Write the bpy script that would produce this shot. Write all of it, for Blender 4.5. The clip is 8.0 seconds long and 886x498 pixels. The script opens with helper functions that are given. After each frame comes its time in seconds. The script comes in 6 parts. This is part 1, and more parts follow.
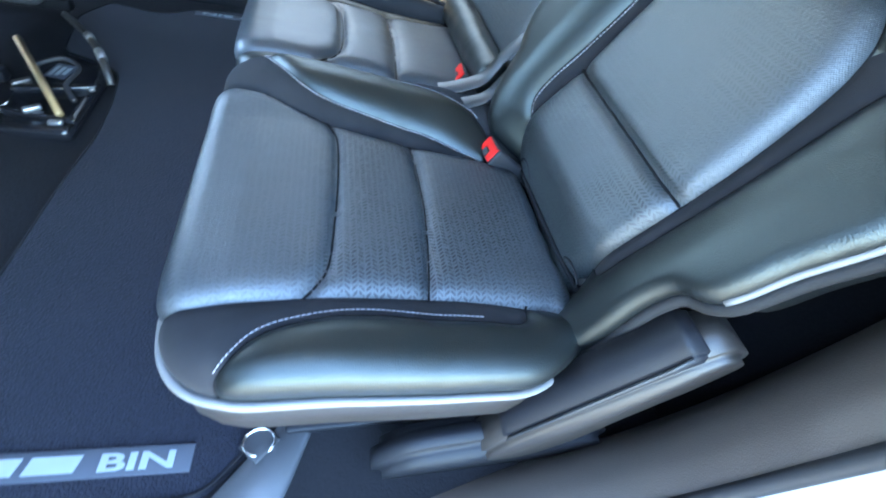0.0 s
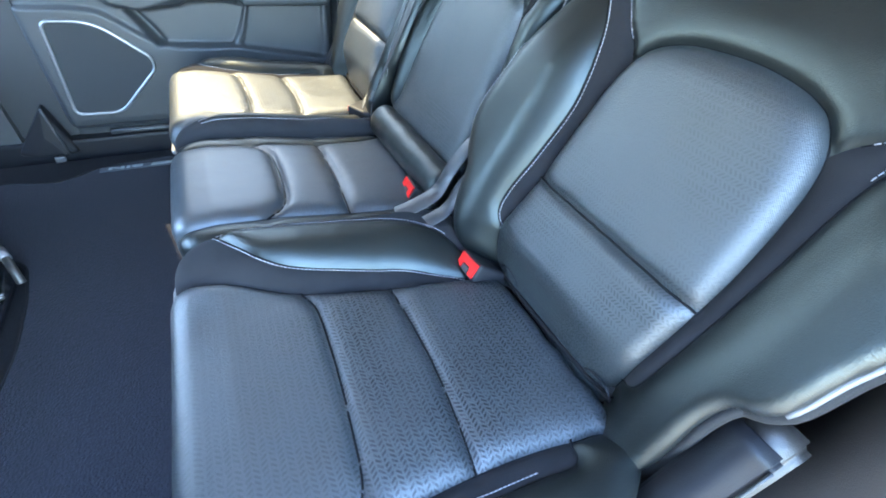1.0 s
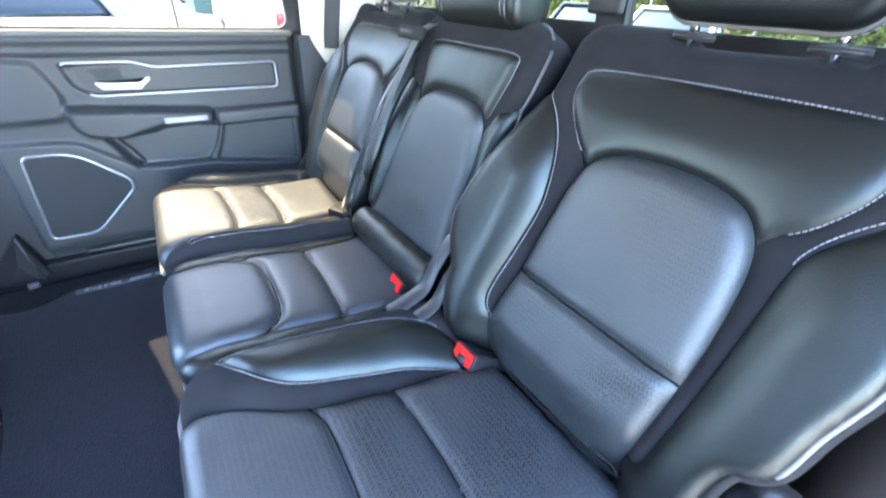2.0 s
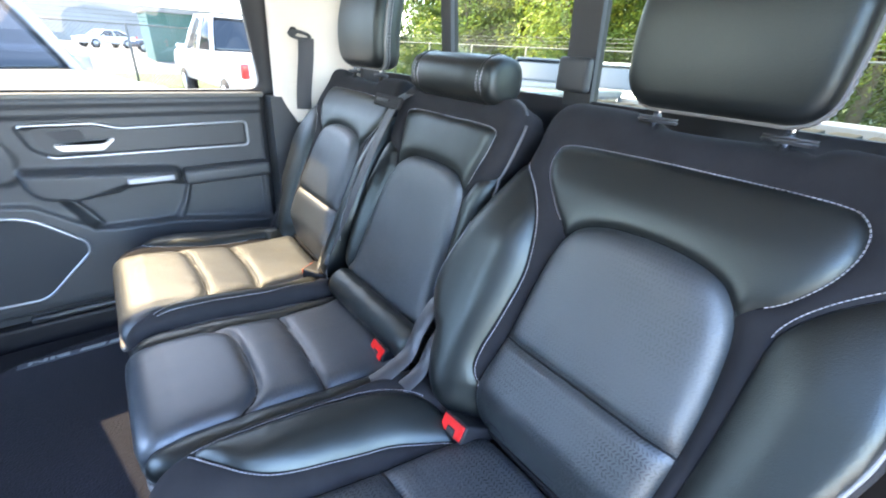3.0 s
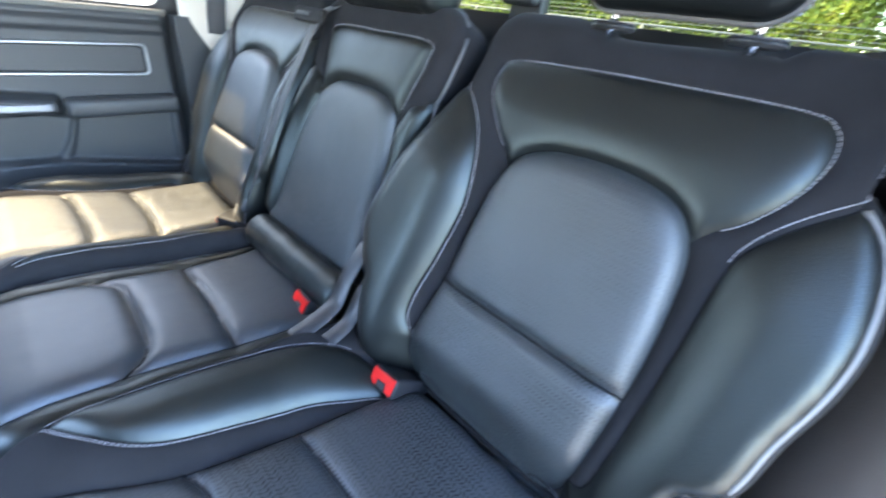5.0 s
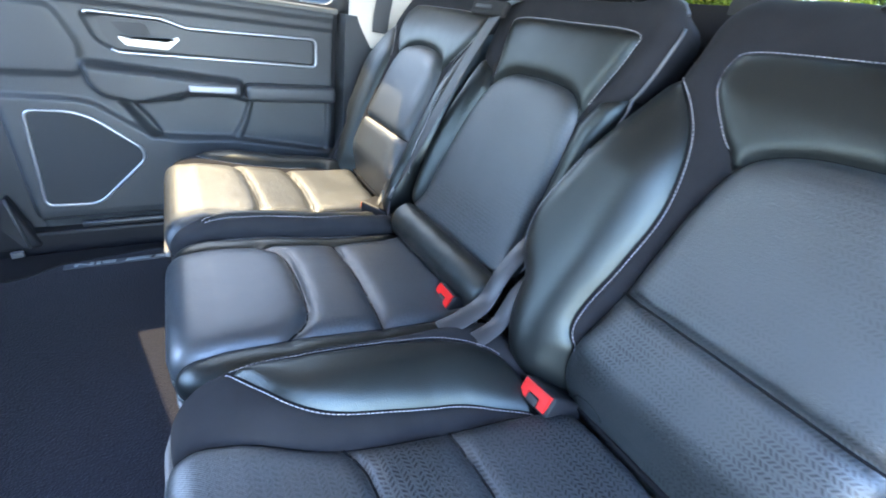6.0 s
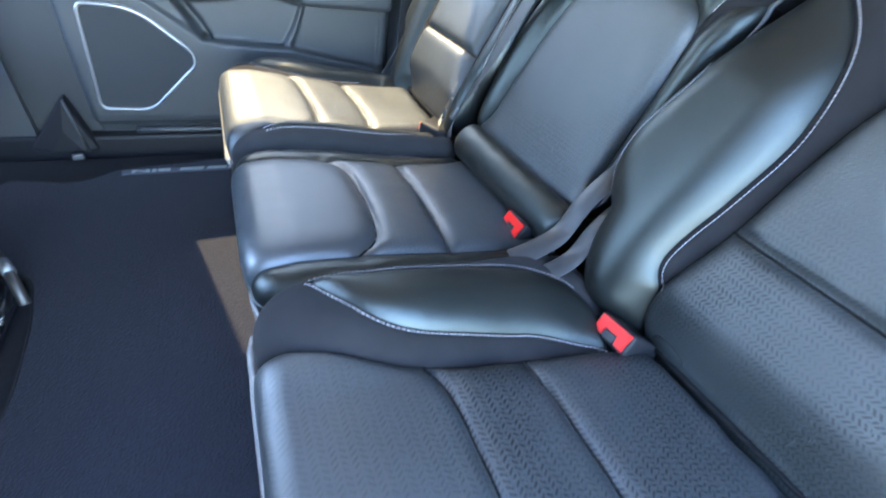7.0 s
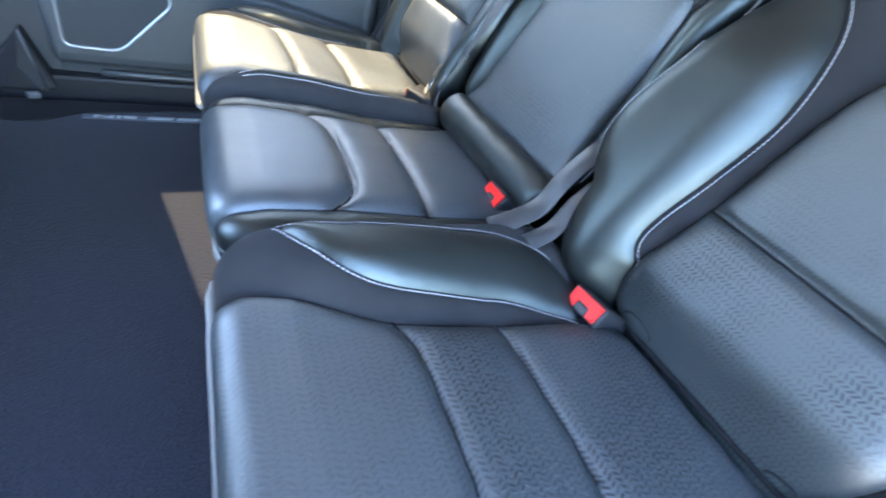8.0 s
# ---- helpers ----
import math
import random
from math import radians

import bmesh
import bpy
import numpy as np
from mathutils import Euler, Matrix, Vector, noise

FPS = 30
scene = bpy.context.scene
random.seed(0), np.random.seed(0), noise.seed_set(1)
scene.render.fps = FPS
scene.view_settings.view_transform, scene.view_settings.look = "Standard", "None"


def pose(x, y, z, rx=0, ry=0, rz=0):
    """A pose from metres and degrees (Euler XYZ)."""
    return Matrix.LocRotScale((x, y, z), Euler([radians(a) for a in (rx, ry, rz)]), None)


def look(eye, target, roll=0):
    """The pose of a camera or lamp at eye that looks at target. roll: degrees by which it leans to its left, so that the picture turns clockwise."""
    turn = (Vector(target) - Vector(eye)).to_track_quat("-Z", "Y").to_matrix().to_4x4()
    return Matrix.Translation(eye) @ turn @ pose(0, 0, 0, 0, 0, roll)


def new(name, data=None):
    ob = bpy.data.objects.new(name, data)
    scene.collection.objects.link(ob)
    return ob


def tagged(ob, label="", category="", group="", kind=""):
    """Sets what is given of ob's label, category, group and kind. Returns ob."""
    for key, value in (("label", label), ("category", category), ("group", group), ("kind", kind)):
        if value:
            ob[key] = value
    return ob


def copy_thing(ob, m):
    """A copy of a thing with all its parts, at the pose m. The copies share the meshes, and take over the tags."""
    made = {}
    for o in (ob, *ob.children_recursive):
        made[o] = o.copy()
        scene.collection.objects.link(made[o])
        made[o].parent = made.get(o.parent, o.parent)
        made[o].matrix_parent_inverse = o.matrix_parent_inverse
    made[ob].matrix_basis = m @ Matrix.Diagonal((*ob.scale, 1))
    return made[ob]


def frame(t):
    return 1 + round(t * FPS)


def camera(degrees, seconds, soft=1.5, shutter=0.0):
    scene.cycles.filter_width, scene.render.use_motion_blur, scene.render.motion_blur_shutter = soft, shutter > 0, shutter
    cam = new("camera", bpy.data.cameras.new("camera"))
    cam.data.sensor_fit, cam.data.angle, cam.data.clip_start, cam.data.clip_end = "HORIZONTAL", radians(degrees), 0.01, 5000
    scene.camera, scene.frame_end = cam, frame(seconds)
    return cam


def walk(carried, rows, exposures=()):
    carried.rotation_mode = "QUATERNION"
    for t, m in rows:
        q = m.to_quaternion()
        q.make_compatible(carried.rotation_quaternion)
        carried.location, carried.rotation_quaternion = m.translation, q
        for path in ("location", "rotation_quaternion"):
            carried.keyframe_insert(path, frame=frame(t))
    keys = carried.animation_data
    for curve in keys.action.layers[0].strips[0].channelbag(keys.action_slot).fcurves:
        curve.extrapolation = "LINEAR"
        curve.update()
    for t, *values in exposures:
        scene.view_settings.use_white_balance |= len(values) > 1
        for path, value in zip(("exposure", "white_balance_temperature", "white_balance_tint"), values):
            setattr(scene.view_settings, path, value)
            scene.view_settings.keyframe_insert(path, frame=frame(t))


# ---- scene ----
cam = camera(94.3, 8.0, 1.8, 0.4)
PATH = [
    (0, (-0.003, -0.8, 0.678), (0.512, 0.416, -0.824), 17.9),
    (0.5, (0.006, -0.734, 0.701), (0.63, 0.457, -0.779), 12.7),
    (1, (-0.04, -0.675, 0.737), (0.731, 0.621, -0.577), 7.4),
    (1.5, (-0.064, -0.67, 0.75), (0.798, 0.57, -0.561), 8.4),
    (1.7, (-0.066, -0.677, 0.771), (0.833, 0.645, -0.43), 5.6),
    (2.8, (-0.087, -0.63, 0.837), (1.012, 0.778, -0.062), 3.7),
    (3, (-0.085, -0.634, 0.838), (1.054, 0.763, -0.028), 3.7),
    (3.5, (-0.04, -0.649, 0.85), (1.317, 0.646, 0.156), 3.5),
    (4, (0.01, -0.651, 0.849), (1.549, 0.424, 0.159), 4.0),
    (4.5, (0.018, -0.646, 0.824), (1.543, 0.379, 0.034), 5.8),
    (5, (-0.028, -0.615, 0.762), (1.258, 0.558, -0.223), 7.6),
    (5.2, (-0.048, -0.598, 0.752), (1.138, 0.658, -0.256), 7.3),
    (6.3, (-0.115, -0.509, 0.692), (0.821, 0.962, -0.286), 9.9),
    (6.5, (-0.124, -0.501, 0.685), (0.782, 0.946, -0.357), 10.6),
    (7, (-0.145, -0.484, 0.661), (0.679, 0.853, -0.577), 11.9),
    (7.5, (-0.178, -0.488, 0.624), (0.57, 0.788, -0.723), 14.3),
    (8, (-0.143, -0.495, 0.628), (0.776, 0.756, -0.633), 18.9),
]
EXPOSURES = [
    (0.0, 6.06, 5990, 1), (1.0, 6.26, 6020, 4), (1.7, 6.26, 6120, 10), (2.8, 5.98, 6340, 13), (4.0, 5.68, 6360, 11),
    (5.2, 5.90, 6260, 11), (6.5, 6.04, 6120, 10), (7.5, 6.26, 6120, 7), (8.0, 6.32, 6120, 8),
]
walk(cam, [(t, look(eye, target, roll)) for t, eye, target, roll in PATH], exposures=EXPOSURES)

# ---- light ----
SUN_TO = Vector((-0.15, 0.69, 1.0)).normalized()
world = bpy.data.worlds.new("sky")
scene.world = world
world.use_nodes = True
wn = world.node_tree.nodes
sky = wn.new("ShaderNodeTexSky")
sky.sky_type = "NISHITA"
sky.sun_disc = False
sky.sun_elevation = math.asin(SUN_TO.z)
sky.sun_rotation = math.atan2(SUN_TO.x, SUN_TO.y)
wn["Background"].inputs["Strength"].default_value = 0.13
world.node_tree.links.new(sky.outputs[0], wn["Background"].inputs["Color"])
sun = new("sun", bpy.data.lights.new("sun", "SUN"))
sun.data.energy, sun.data.angle, sun.data.color = 2.0, radians(0.5), (1.0, 0.77, 0.46)
sun.matrix_world = look(SUN_TO * 20, (0, 0, 0))


# ---- materials ----
def mat(name, color, rough=0.5, metal=0.0, spec=0.5, var=0.15, var_scale=6.0, grain=0.0, grain_scale=400.0,
        grain_kind="noise", coat=0.0, sheen=0.0, uv=False, rough_var=0.08, deep=0.001):
    m = bpy.data.materials.new(name)
    m.use_nodes = True
    nt = m.node_tree
    nd, ln = nt.nodes, nt.links
    b = nd["Principled BSDF"]
    b.inputs["Roughness"].default_value = rough
    b.inputs["Metallic"].default_value = metal
    b.inputs["Specular IOR Level"].default_value = spec
    b.inputs["Coat Weight"].default_value = coat
    b.inputs["Sheen Weight"].default_value = sheen
    tc = nd.new("ShaderNodeTexCoord")
    src = tc.outputs["UV" if uv else "Object"]
    no = nd.new("ShaderNodeTexNoise")
    no.inputs["Scale"].default_value = var_scale
    no.inputs["Detail"].default_value = 6.0
    ln.new(src, no.inputs["Vector"])
    mx = nd.new("ShaderNodeMix")
    mx.data_type = "RGBA"
    lo = [max(0.0, c * (1 - var)) for c in color]
    hi = [min(1.0, c * (1 + var)) for c in color]
    mx.inputs[6].default_value = (*lo, 1)
    mx.inputs[7].default_value = (*hi, 1)
    ln.new(no.outputs["Fac"], mx.inputs[0])
    ln.new(mx.outputs[2], b.inputs["Base Color"])
    mr = nd.new("ShaderNodeMapRange")
    mr.inputs[3].default_value, mr.inputs[4].default_value = max(0.02, rough - rough_var), min(1.0, rough + rough_var)
    ln.new(no.outputs["Fac"], mr.inputs[0])
    ln.new(mr.outputs[0], b.inputs["Roughness"])
    if grain > 0:
        if grain_kind == "voronoi":
            g = nd.new("ShaderNodeTexVoronoi")
            g.feature = "F1"
            out = g.outputs["Distance"]
        else:
            g = nd.new("ShaderNodeTexNoise")
            g.inputs["Detail"].default_value = 3.0
            out = g.outputs["Fac"]
        g.inputs["Scale"].default_value = grain_scale
        ln.new(src, g.inputs["Vector"])
        bu = nd.new("ShaderNodeBump")
        bu.inputs["Strength"].default_value = grain
        bu.inputs["Distance"].default_value = deep
        ln.new(out, bu.inputs["Height"])
        ln.new(bu.outputs[0], b.inputs["Normal"])
    return m


def math_node(nt, op, a, b=None):
    n = nt.nodes.new("ShaderNodeMath")
    n.operation = op
    for i, v in enumerate((a, b)):
        if v is None:
            continue
        if isinstance(v, (int, float)):
            n.inputs[i].default_value = v
        else:
            nt.links.new(v, n.inputs[i])
    return n.outputs[0]


def herringbone(name, color, rough, strength, way, least, ink=0.75, low=0.30, size=1.0, mottle=0.25):
    """Black leather with a pressed herringbone, laid out along the panel's own metres."""
    m = mat(name, color, rough, var=mottle, var_scale=9.0, uv=True, spec=0.72)
    nt = m.node_tree
    b = nt.nodes["Principled BSDF"]
    tc = nt.nodes.new("ShaderNodeTexCoord")
    sp = nt.nodes.new("ShaderNodeSeparateXYZ")
    nt.links.new(tc.outputs["UV"], sp.inputs[0])
    u, v = sp.outputs[0], sp.outputs[1]
    col = math_node(nt, "DIVIDE", v, 0.0070 * size)
    odd = math_node(nt, "SUBTRACT", math_node(nt, "MULTIPLY", math_node(nt, "FLOORED_MODULO", math_node(nt, "FLOOR", col), 2.0), 2.0), 1.0)
    slant = math_node(nt, "MULTIPLY", odd, math_node(nt, "FRACT", col))
    ph = math_node(nt, "ADD", math_node(nt, "DIVIDE", u, 0.0050 * size), slant)
    s1 = math_node(nt, "SINE", math_node(nt, "MULTIPLY", ph, 2 * math.pi))
    edge = math_node(nt, "ABSOLUTE", math_node(nt, "SUBTRACT", math_node(nt, "FRACT", col), 0.5))
    cut = math_node(nt, "LESS_THAN", edge, 0.36)
    line = math_node(nt, "MULTIPLY", math_node(nt, "GREATER_THAN", s1, 0.0), cut)
    fade = nt.nodes.new("ShaderNodeTexNoise")
    fade.inputs["Scale"].default_value = 7.0
    nt.links.new(tc.outputs["UV"], fade.inputs["Vector"])
    fr = nt.nodes.new("ShaderNodeMapRange")
    fr.inputs[1].default_value, fr.inputs[2].default_value = 0.42, 0.60
    fr.inputs[3].default_value, fr.inputs[4].default_value = low, 1.0
    nt.links.new(fade.outputs["Fac"], fr.inputs[0])
    line = math_node(nt, "MULTIPLY", line, fr.outputs[0])
    pull = nt.nodes.new("ShaderNodeMapRange")
    pull.interpolation_type = "SMOOTHSTEP"
    pull.inputs[1].default_value, pull.inputs[2].default_value = -0.06, 0.05
    pull.inputs[3].default_value, pull.inputs[4].default_value = least, 1.0
    nt.links.new(math_node(nt, "MULTIPLY", v, way), pull.inputs[0])
    line = math_node(nt, "MULTIPLY", line, pull.outputs[0])
    wear = nt.nodes.new("ShaderNodeTexNoise")
    wear.inputs["Scale"].default_value = 170.0
    nt.links.new(tc.outputs["UV"], wear.inputs["Vector"])
    wr = nt.nodes.new("ShaderNodeMapRange")
    wr.inputs[1].default_value, wr.inputs[2].default_value = 0.30, 0.50
    nt.links.new(wear.outputs["Fac"], wr.inputs[0])
    line = math_node(nt, "MULTIPLY", line, wr.outputs[0])
    fine = nt.nodes.new("ShaderNodeTexNoise")
    fine.inputs["Scale"].default_value = 430.0
    nt.links.new(tc.outputs["UV"], fine.inputs["Vector"])
    dots = math_node(nt, "MULTIPLY", math_node(nt, "SINE", math_node(nt, "MULTIPLY", u, 2 * math.pi / 0.0019)), math_node(nt, "SINE", math_node(nt, "MULTIPLY", v, 2 * math.pi / 0.0019)))
    hgt = math_node(nt, "ADD", math_node(nt, "MULTIPLY", line, -2.0), math_node(nt, "MULTIPLY", fine.outputs["Fac"], 1.1))
    hgt = math_node(nt, "ADD", hgt, math_node(nt, "MULTIPLY", dots, 0.28))
    bu = nt.nodes.new("ShaderNodeBump")
    bu.inputs["Strength"].default_value = strength
    bu.inputs["Distance"].default_value = 0.0006
    nt.links.new(hgt, bu.inputs["Height"])
    nt.links.new(bu.outputs[0], b.inputs["Normal"])
    dull = math_node(nt, "SUBTRACT", 0.74, math_node(nt, "MULTIPLY", line, 0.7 * ink))
    nt.links.new(dull, b.inputs["Specular IOR Level"])
    old = b.inputs["Base Color"].links[0].from_socket
    mx = nt.nodes.new("ShaderNodeMix")
    mx.data_type = "RGBA"
    mx.inputs[7].default_value = (*[c * 0.14 for c in color], 1)
    nt.links.new(math_node(nt, "MULTIPLY", line, ink), mx.inputs[0])
    nt.links.new(old, mx.inputs[6])
    nt.links.new(mx.outputs[2], b.inputs["Base Color"])
    return m


def glass(name, tint, rough=0.0):
    m = bpy.data.materials.new(name)
    m.use_nodes = True
    nt = m.node_tree
    nt.nodes.clear()
    out = nt.nodes.new("ShaderNodeOutputMaterial")
    tr = nt.nodes.new("ShaderNodeBsdfTransparent")
    tr.inputs[0].default_value = (*tint, 1)
    gl = nt.nodes.new("ShaderNodeBsdfGlossy")
    gl.inputs["Roughness"].default_value = rough
    mx = nt.nodes.new("ShaderNodeMixShader")
    mx.inputs[0].default_value = 0.05
    nt.links.new(tr.outputs[0], mx.inputs[1])
    nt.links.new(gl.outputs[0], mx.inputs[2])
    nt.links.new(mx.outputs[0], out.inputs[0])
    return m


LEATHER = mat("black_leather", (0.0045, 0.0050, 0.0051), 0.41, grain=0.20, grain_scale=900, grain_kind="voronoi", var=0.25, var_scale=14, uv=True, spec=0.50, rough_var=0.03)
LEATHER.node_tree.nodes["Principled BSDF"].inputs["Specular Tint"].default_value = (0.90, 1.0, 0.975, 1)


def creased(m, strength, scale, deep):
    """Add soft creases and puckers over a leather's fine grain."""
    nt = m.node_tree
    b = nt.nodes["Principled BSDF"]
    old = b.inputs["Normal"].links[0].from_socket
    tc = nt.nodes.new("ShaderNodeTexCoord")
    no = nt.nodes.new("ShaderNodeTexNoise")
    no.inputs["Scale"].default_value = scale
    no.inputs["Detail"].default_value = 4.0
    no.inputs["Distortion"].default_value = 0.8
    nt.links.new(tc.outputs["UV"], no.inputs["Vector"])
    bu = nt.nodes.new("ShaderNodeBump")
    bu.inputs["Strength"].default_value = strength
    bu.inputs["Distance"].default_value = deep
    nt.links.new(no.outputs["Fac"], bu.inputs["Height"])
    nt.links.new(old, bu.inputs["Normal"])
    nt.links.new(bu.outputs[0], b.inputs["Normal"])


creased(LEATHER, 0.05, 40.0, 0.0018)
INSERT = herringbone("pressed_leather", (0.022, 0.0260, 0.0305), 0.42, 0.60, 1.0, 0.35, 0.70, 0.55, 1.05)
INSERT_FAINT = herringbone("pressed_leather_worn", (0.024, 0.0280, 0.0325), 0.39, 0.35, 1.0, 0.30, 0.22, 0.20, 0.95)
INSERT_BACK = herringbone("pressed_leather_stretched", (0.0195, 0.0235, 0.0260), 0.39, 0.60, -1.0, 0.30, 0.60, 0.15, 0.95, 0.35)
SUEDE = mat("black_suede", (0.0165, 0.0160, 0.0175), 0.95, spec=0.06, grain=0.3, grain_scale=900, var=0.35, var_scale=20, sheen=0.03, uv=True)
WELT = mat("grey_brown_welt", (0.009, 0.0083, 0.0083), 0.8, spec=0.3, grain=0.5, grain_scale=500, var=0.2, var_scale=60)
PIPING = mat("grey_piping", (0.125, 0.120, 0.115), 0.5, var=0.08, grain=0.2, grain_scale=600)
THREAD = mat("grey_thread", (0.29, 0.28, 0.295), 0.7, var=0.1)
CARPET = mat("navy_black_carpet", (0.0100, 0.0105, 0.0165), 0.98, spec=0.1, var=0.75, var_scale=190, grain=1.0, grain_scale=260, sheen=0.08, deep=0.004)
CARPET_DARK = mat("dark_carpet", (0.0115, 0.0112, 0.0125), 0.98, spec=0.1, var=0.4, var_scale=200, grain=1.0, grain_scale=260)
PLASTIC = mat("black_plastic", (0.024, 0.025, 0.027), 0.5, grain=0.25, grain_scale=700, var=0.12)
PLASTIC_GREY = mat("dark_grey_plastic", (0.050, 0.051, 0.055), 0.5, grain=0.25, grain_scale=600, var=0.12)
PLASTIC_BROWN = mat("dark_brown_plastic", (0.085, 0.068, 0.057), 0.6, grain=0.3, grain_scale=600, var=0.15)
PLASTIC_DARK_BROWN = mat("black_brown_plastic", (0.019, 0.0155, 0.0135), 0.45, spec=0.4, grain=0.25, grain_scale=600, var=0.15)
VINYL = mat("door_vinyl", (0.030, 0.032, 0.035), 0.5, grain=0.3, grain_scale=450, grain_kind="voronoi", var=0.15)
SATIN = mat("satin_silver", (0.32, 0.33, 0.345), 0.34, metal=0.85, var=0.06)
BRUSHED = mat("brushed_grey", (0.20, 0.20, 0.215), 0.45, metal=0.3, var=0.1, grain=0.3, grain_scale=500)
CHROME = mat("chrome", (0.75, 0.76, 0.78), 0.12, metal=1.0, var=0.05, rough_var=0.05)
STEEL = mat("dull_steel", (0.16, 0.15, 0.15), 0.4, metal=1.0, var=0.3, var_scale=30)
GLOSS = mat("glossy_black_plastic", (0.008, 0.008, 0.010), 0.22, spec=0.5, var=0.3, var_scale=30, grain=0.2, grain_scale=200)
BRASS = mat("brass_rod", (0.42, 0.30, 0.15), 0.4, metal=0.6, var=0.25, var_scale=40)
STEEL_DARK = mat("dark_steel", (0.045, 0.042, 0.040), 0.45, metal=0.5, var=0.3, var_scale=40)
BUCKLE_CASE = mat("buckle_case_plastic", (0.010, 0.010, 0.012), 0.5, spec=0.16, grain=0.25, grain_scale=700, var=0.15)
RED = mat("red_plastic", (0.52, 0.010, 0.008), 0.45, spec=0.25, var=0.08)
ORANGE = mat("orange_plastic", (0.80, 0.12, 0.03), 0.45, var=0.08)
BEIGE = mat("beige_trim", (0.55, 0.49, 0.42), 0.75, grain=0.25, grain_scale=500, var=0.06)
HEADLINER = mat("beige_headliner", (0.66, 0.60, 0.51), 0.95, grain=0.6, grain_scale=500, var=0.08)
WEBBING = mat("belt_webbing", (0.030, 0.030, 0.033), 0.6, grain=0.5, grain_scale=800, var=0.15)
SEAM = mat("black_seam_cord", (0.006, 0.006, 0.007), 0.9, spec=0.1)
RUBBER = mat("black_rubber", (0.016, 0.016, 0.018), 0.6, grain=0.2, grain_scale=400, var=0.2)
MESH_GRILLE = mat("speaker_cloth", (0.020, 0.021, 0.023), 0.8, grain=0.9, grain_scale=700, grain_kind="voronoi", var=0.2)
PRINT = mat("pale_print", (0.20, 0.22, 0.23), 0.6, var=0.12, var_scale=40)
STRIP = mat("grey_label_strip", (0.034, 0.038, 0.050), 0.7, var=0.2, var_scale=40)
WHITE_PAINT = mat("white_car_paint", (0.80, 0.80, 0.79), 0.25, coat=0.6, var=0.04)
SILVER_PAINT = mat("silver_car_paint", (0.50, 0.51, 0.52), 0.3, metal=0.5, coat=0.6, var=0.05)
GREY_PAINT = mat("grey_car_paint", (0.20, 0.20, 0.205), 0.3, metal=0.4, coat=0.6, var=0.05)
STRAP = mat("satin_webbing", (0.024, 0.025, 0.028), 0.32, grain=0.4, grain_scale=900, var=0.15)
BLUE_PAINT = mat("dark_car_paint", (0.05, 0.06, 0.08), 0.25, coat=0.7, var=0.1)
TYRE = mat("tyre_rubber", (0.02, 0.02, 0.02), 0.8, grain=0.4, grain_scale=60)
TAILLIGHT = mat("tail_light_red", (0.55, 0.03, 0.03), 0.2, coat=0.5)
BED_LINER = mat("bed_liner", (0.030, 0.029, 0.026), 0.95, spec=0.04, var=0.2, var_scale=8, grain=0.3, grain_scale=200)
ASPHALT = mat("asphalt", (0.19, 0.18, 0.16), 0.9, grain=0.6, grain_scale=90, var=0.25, var_scale=3)
GRASS_MAT = mat("grass", (0.060, 0.090, 0.012), 0.9, var=0.4, var_scale=3, grain=0.6, grain_scale=40)
LEAF = mat("leaf", (0.19, 0.24, 0.036), 0.5, var=0.5, var_scale=1.2, spec=0.4)
LEAF_DARK = mat("leaf_dark", (0.085, 0.13, 0.020), 0.55, var=0.5, var_scale=1.5, spec=0.4)
BARK = mat("bark", (0.12, 0.09, 0.065), 0.9, var=0.3, grain=0.8, grain_scale=30)
GALV = mat("galvanised_wire", (0.11, 0.115, 0.11), 0.65, metal=0.2, var=0.15)
SILL_CAP = mat("pale_sill_cap", (0.11, 0.105, 0.095), 0.6, var=0.1, grain=0.2, grain_scale=500)
GREEN_WALL = mat("green_metal_wall", (0.06, 0.15, 0.125), 0.6, var=0.15, var_scale=1.0)
GREY_WALL = mat("pale_grey_wall", (0.26, 0.26, 0.255), 0.8, var=0.08, var_scale=0.6)
DARK_GLASS = mat("dark_car_glass", (0.015, 0.02, 0.025), 0.08, spec=0.8, var=0.1)
GLASS = glass("side_glass", (0.205, 0.21, 0.20))
PRIVACY = glass("tinted_rear_glass", (0.265, 0.28, 0.235))
for leafy in (LEAF, LEAF_DARK):
    lt = leafy.node_tree
    thin = lt.nodes.new("ShaderNodeBsdfTranslucent")
    both = lt.nodes.new("ShaderNodeMixShader")
    both.inputs[0].default_value = 0.5
    lt.links.new(lt.nodes["Principled BSDF"].inputs["Base Color"].links[0].from_socket, thin.inputs["Color"])
    lt.links.new(lt.nodes["Principled BSDF"].outputs[0], both.inputs[1])
    lt.links.new(thin.outputs[0], both.inputs[2])
    lt.links.new(both.outputs[0], lt.nodes["Material Output"].inputs["Surface"])


# ---- small builders ----
def mesh_data(name, verts, faces, material=None, smooth=True, uvs=None):
    me = bpy.data.meshes.new(name)
    me.from_pydata([tuple(map(float, v)) for v in verts], [], [tuple(map(int, f)) for f in faces])
    if uvs is not None:
        lay = me.uv_layers.new(name="UVMap")
        idx = np.zeros(len(me.loops), dtype=np.int32)
        me.loops.foreach_get("vertex_index", idx)
        lay.data.foreach_set("uv", np.asarray(uvs, dtype=np.float32)[idx].ravel())
    if smooth:
        me.polygons.foreach_set("use_smooth", [True] * len(me.polygons))
    if material:
        me.materials.append(material)
    me.update()
    return me


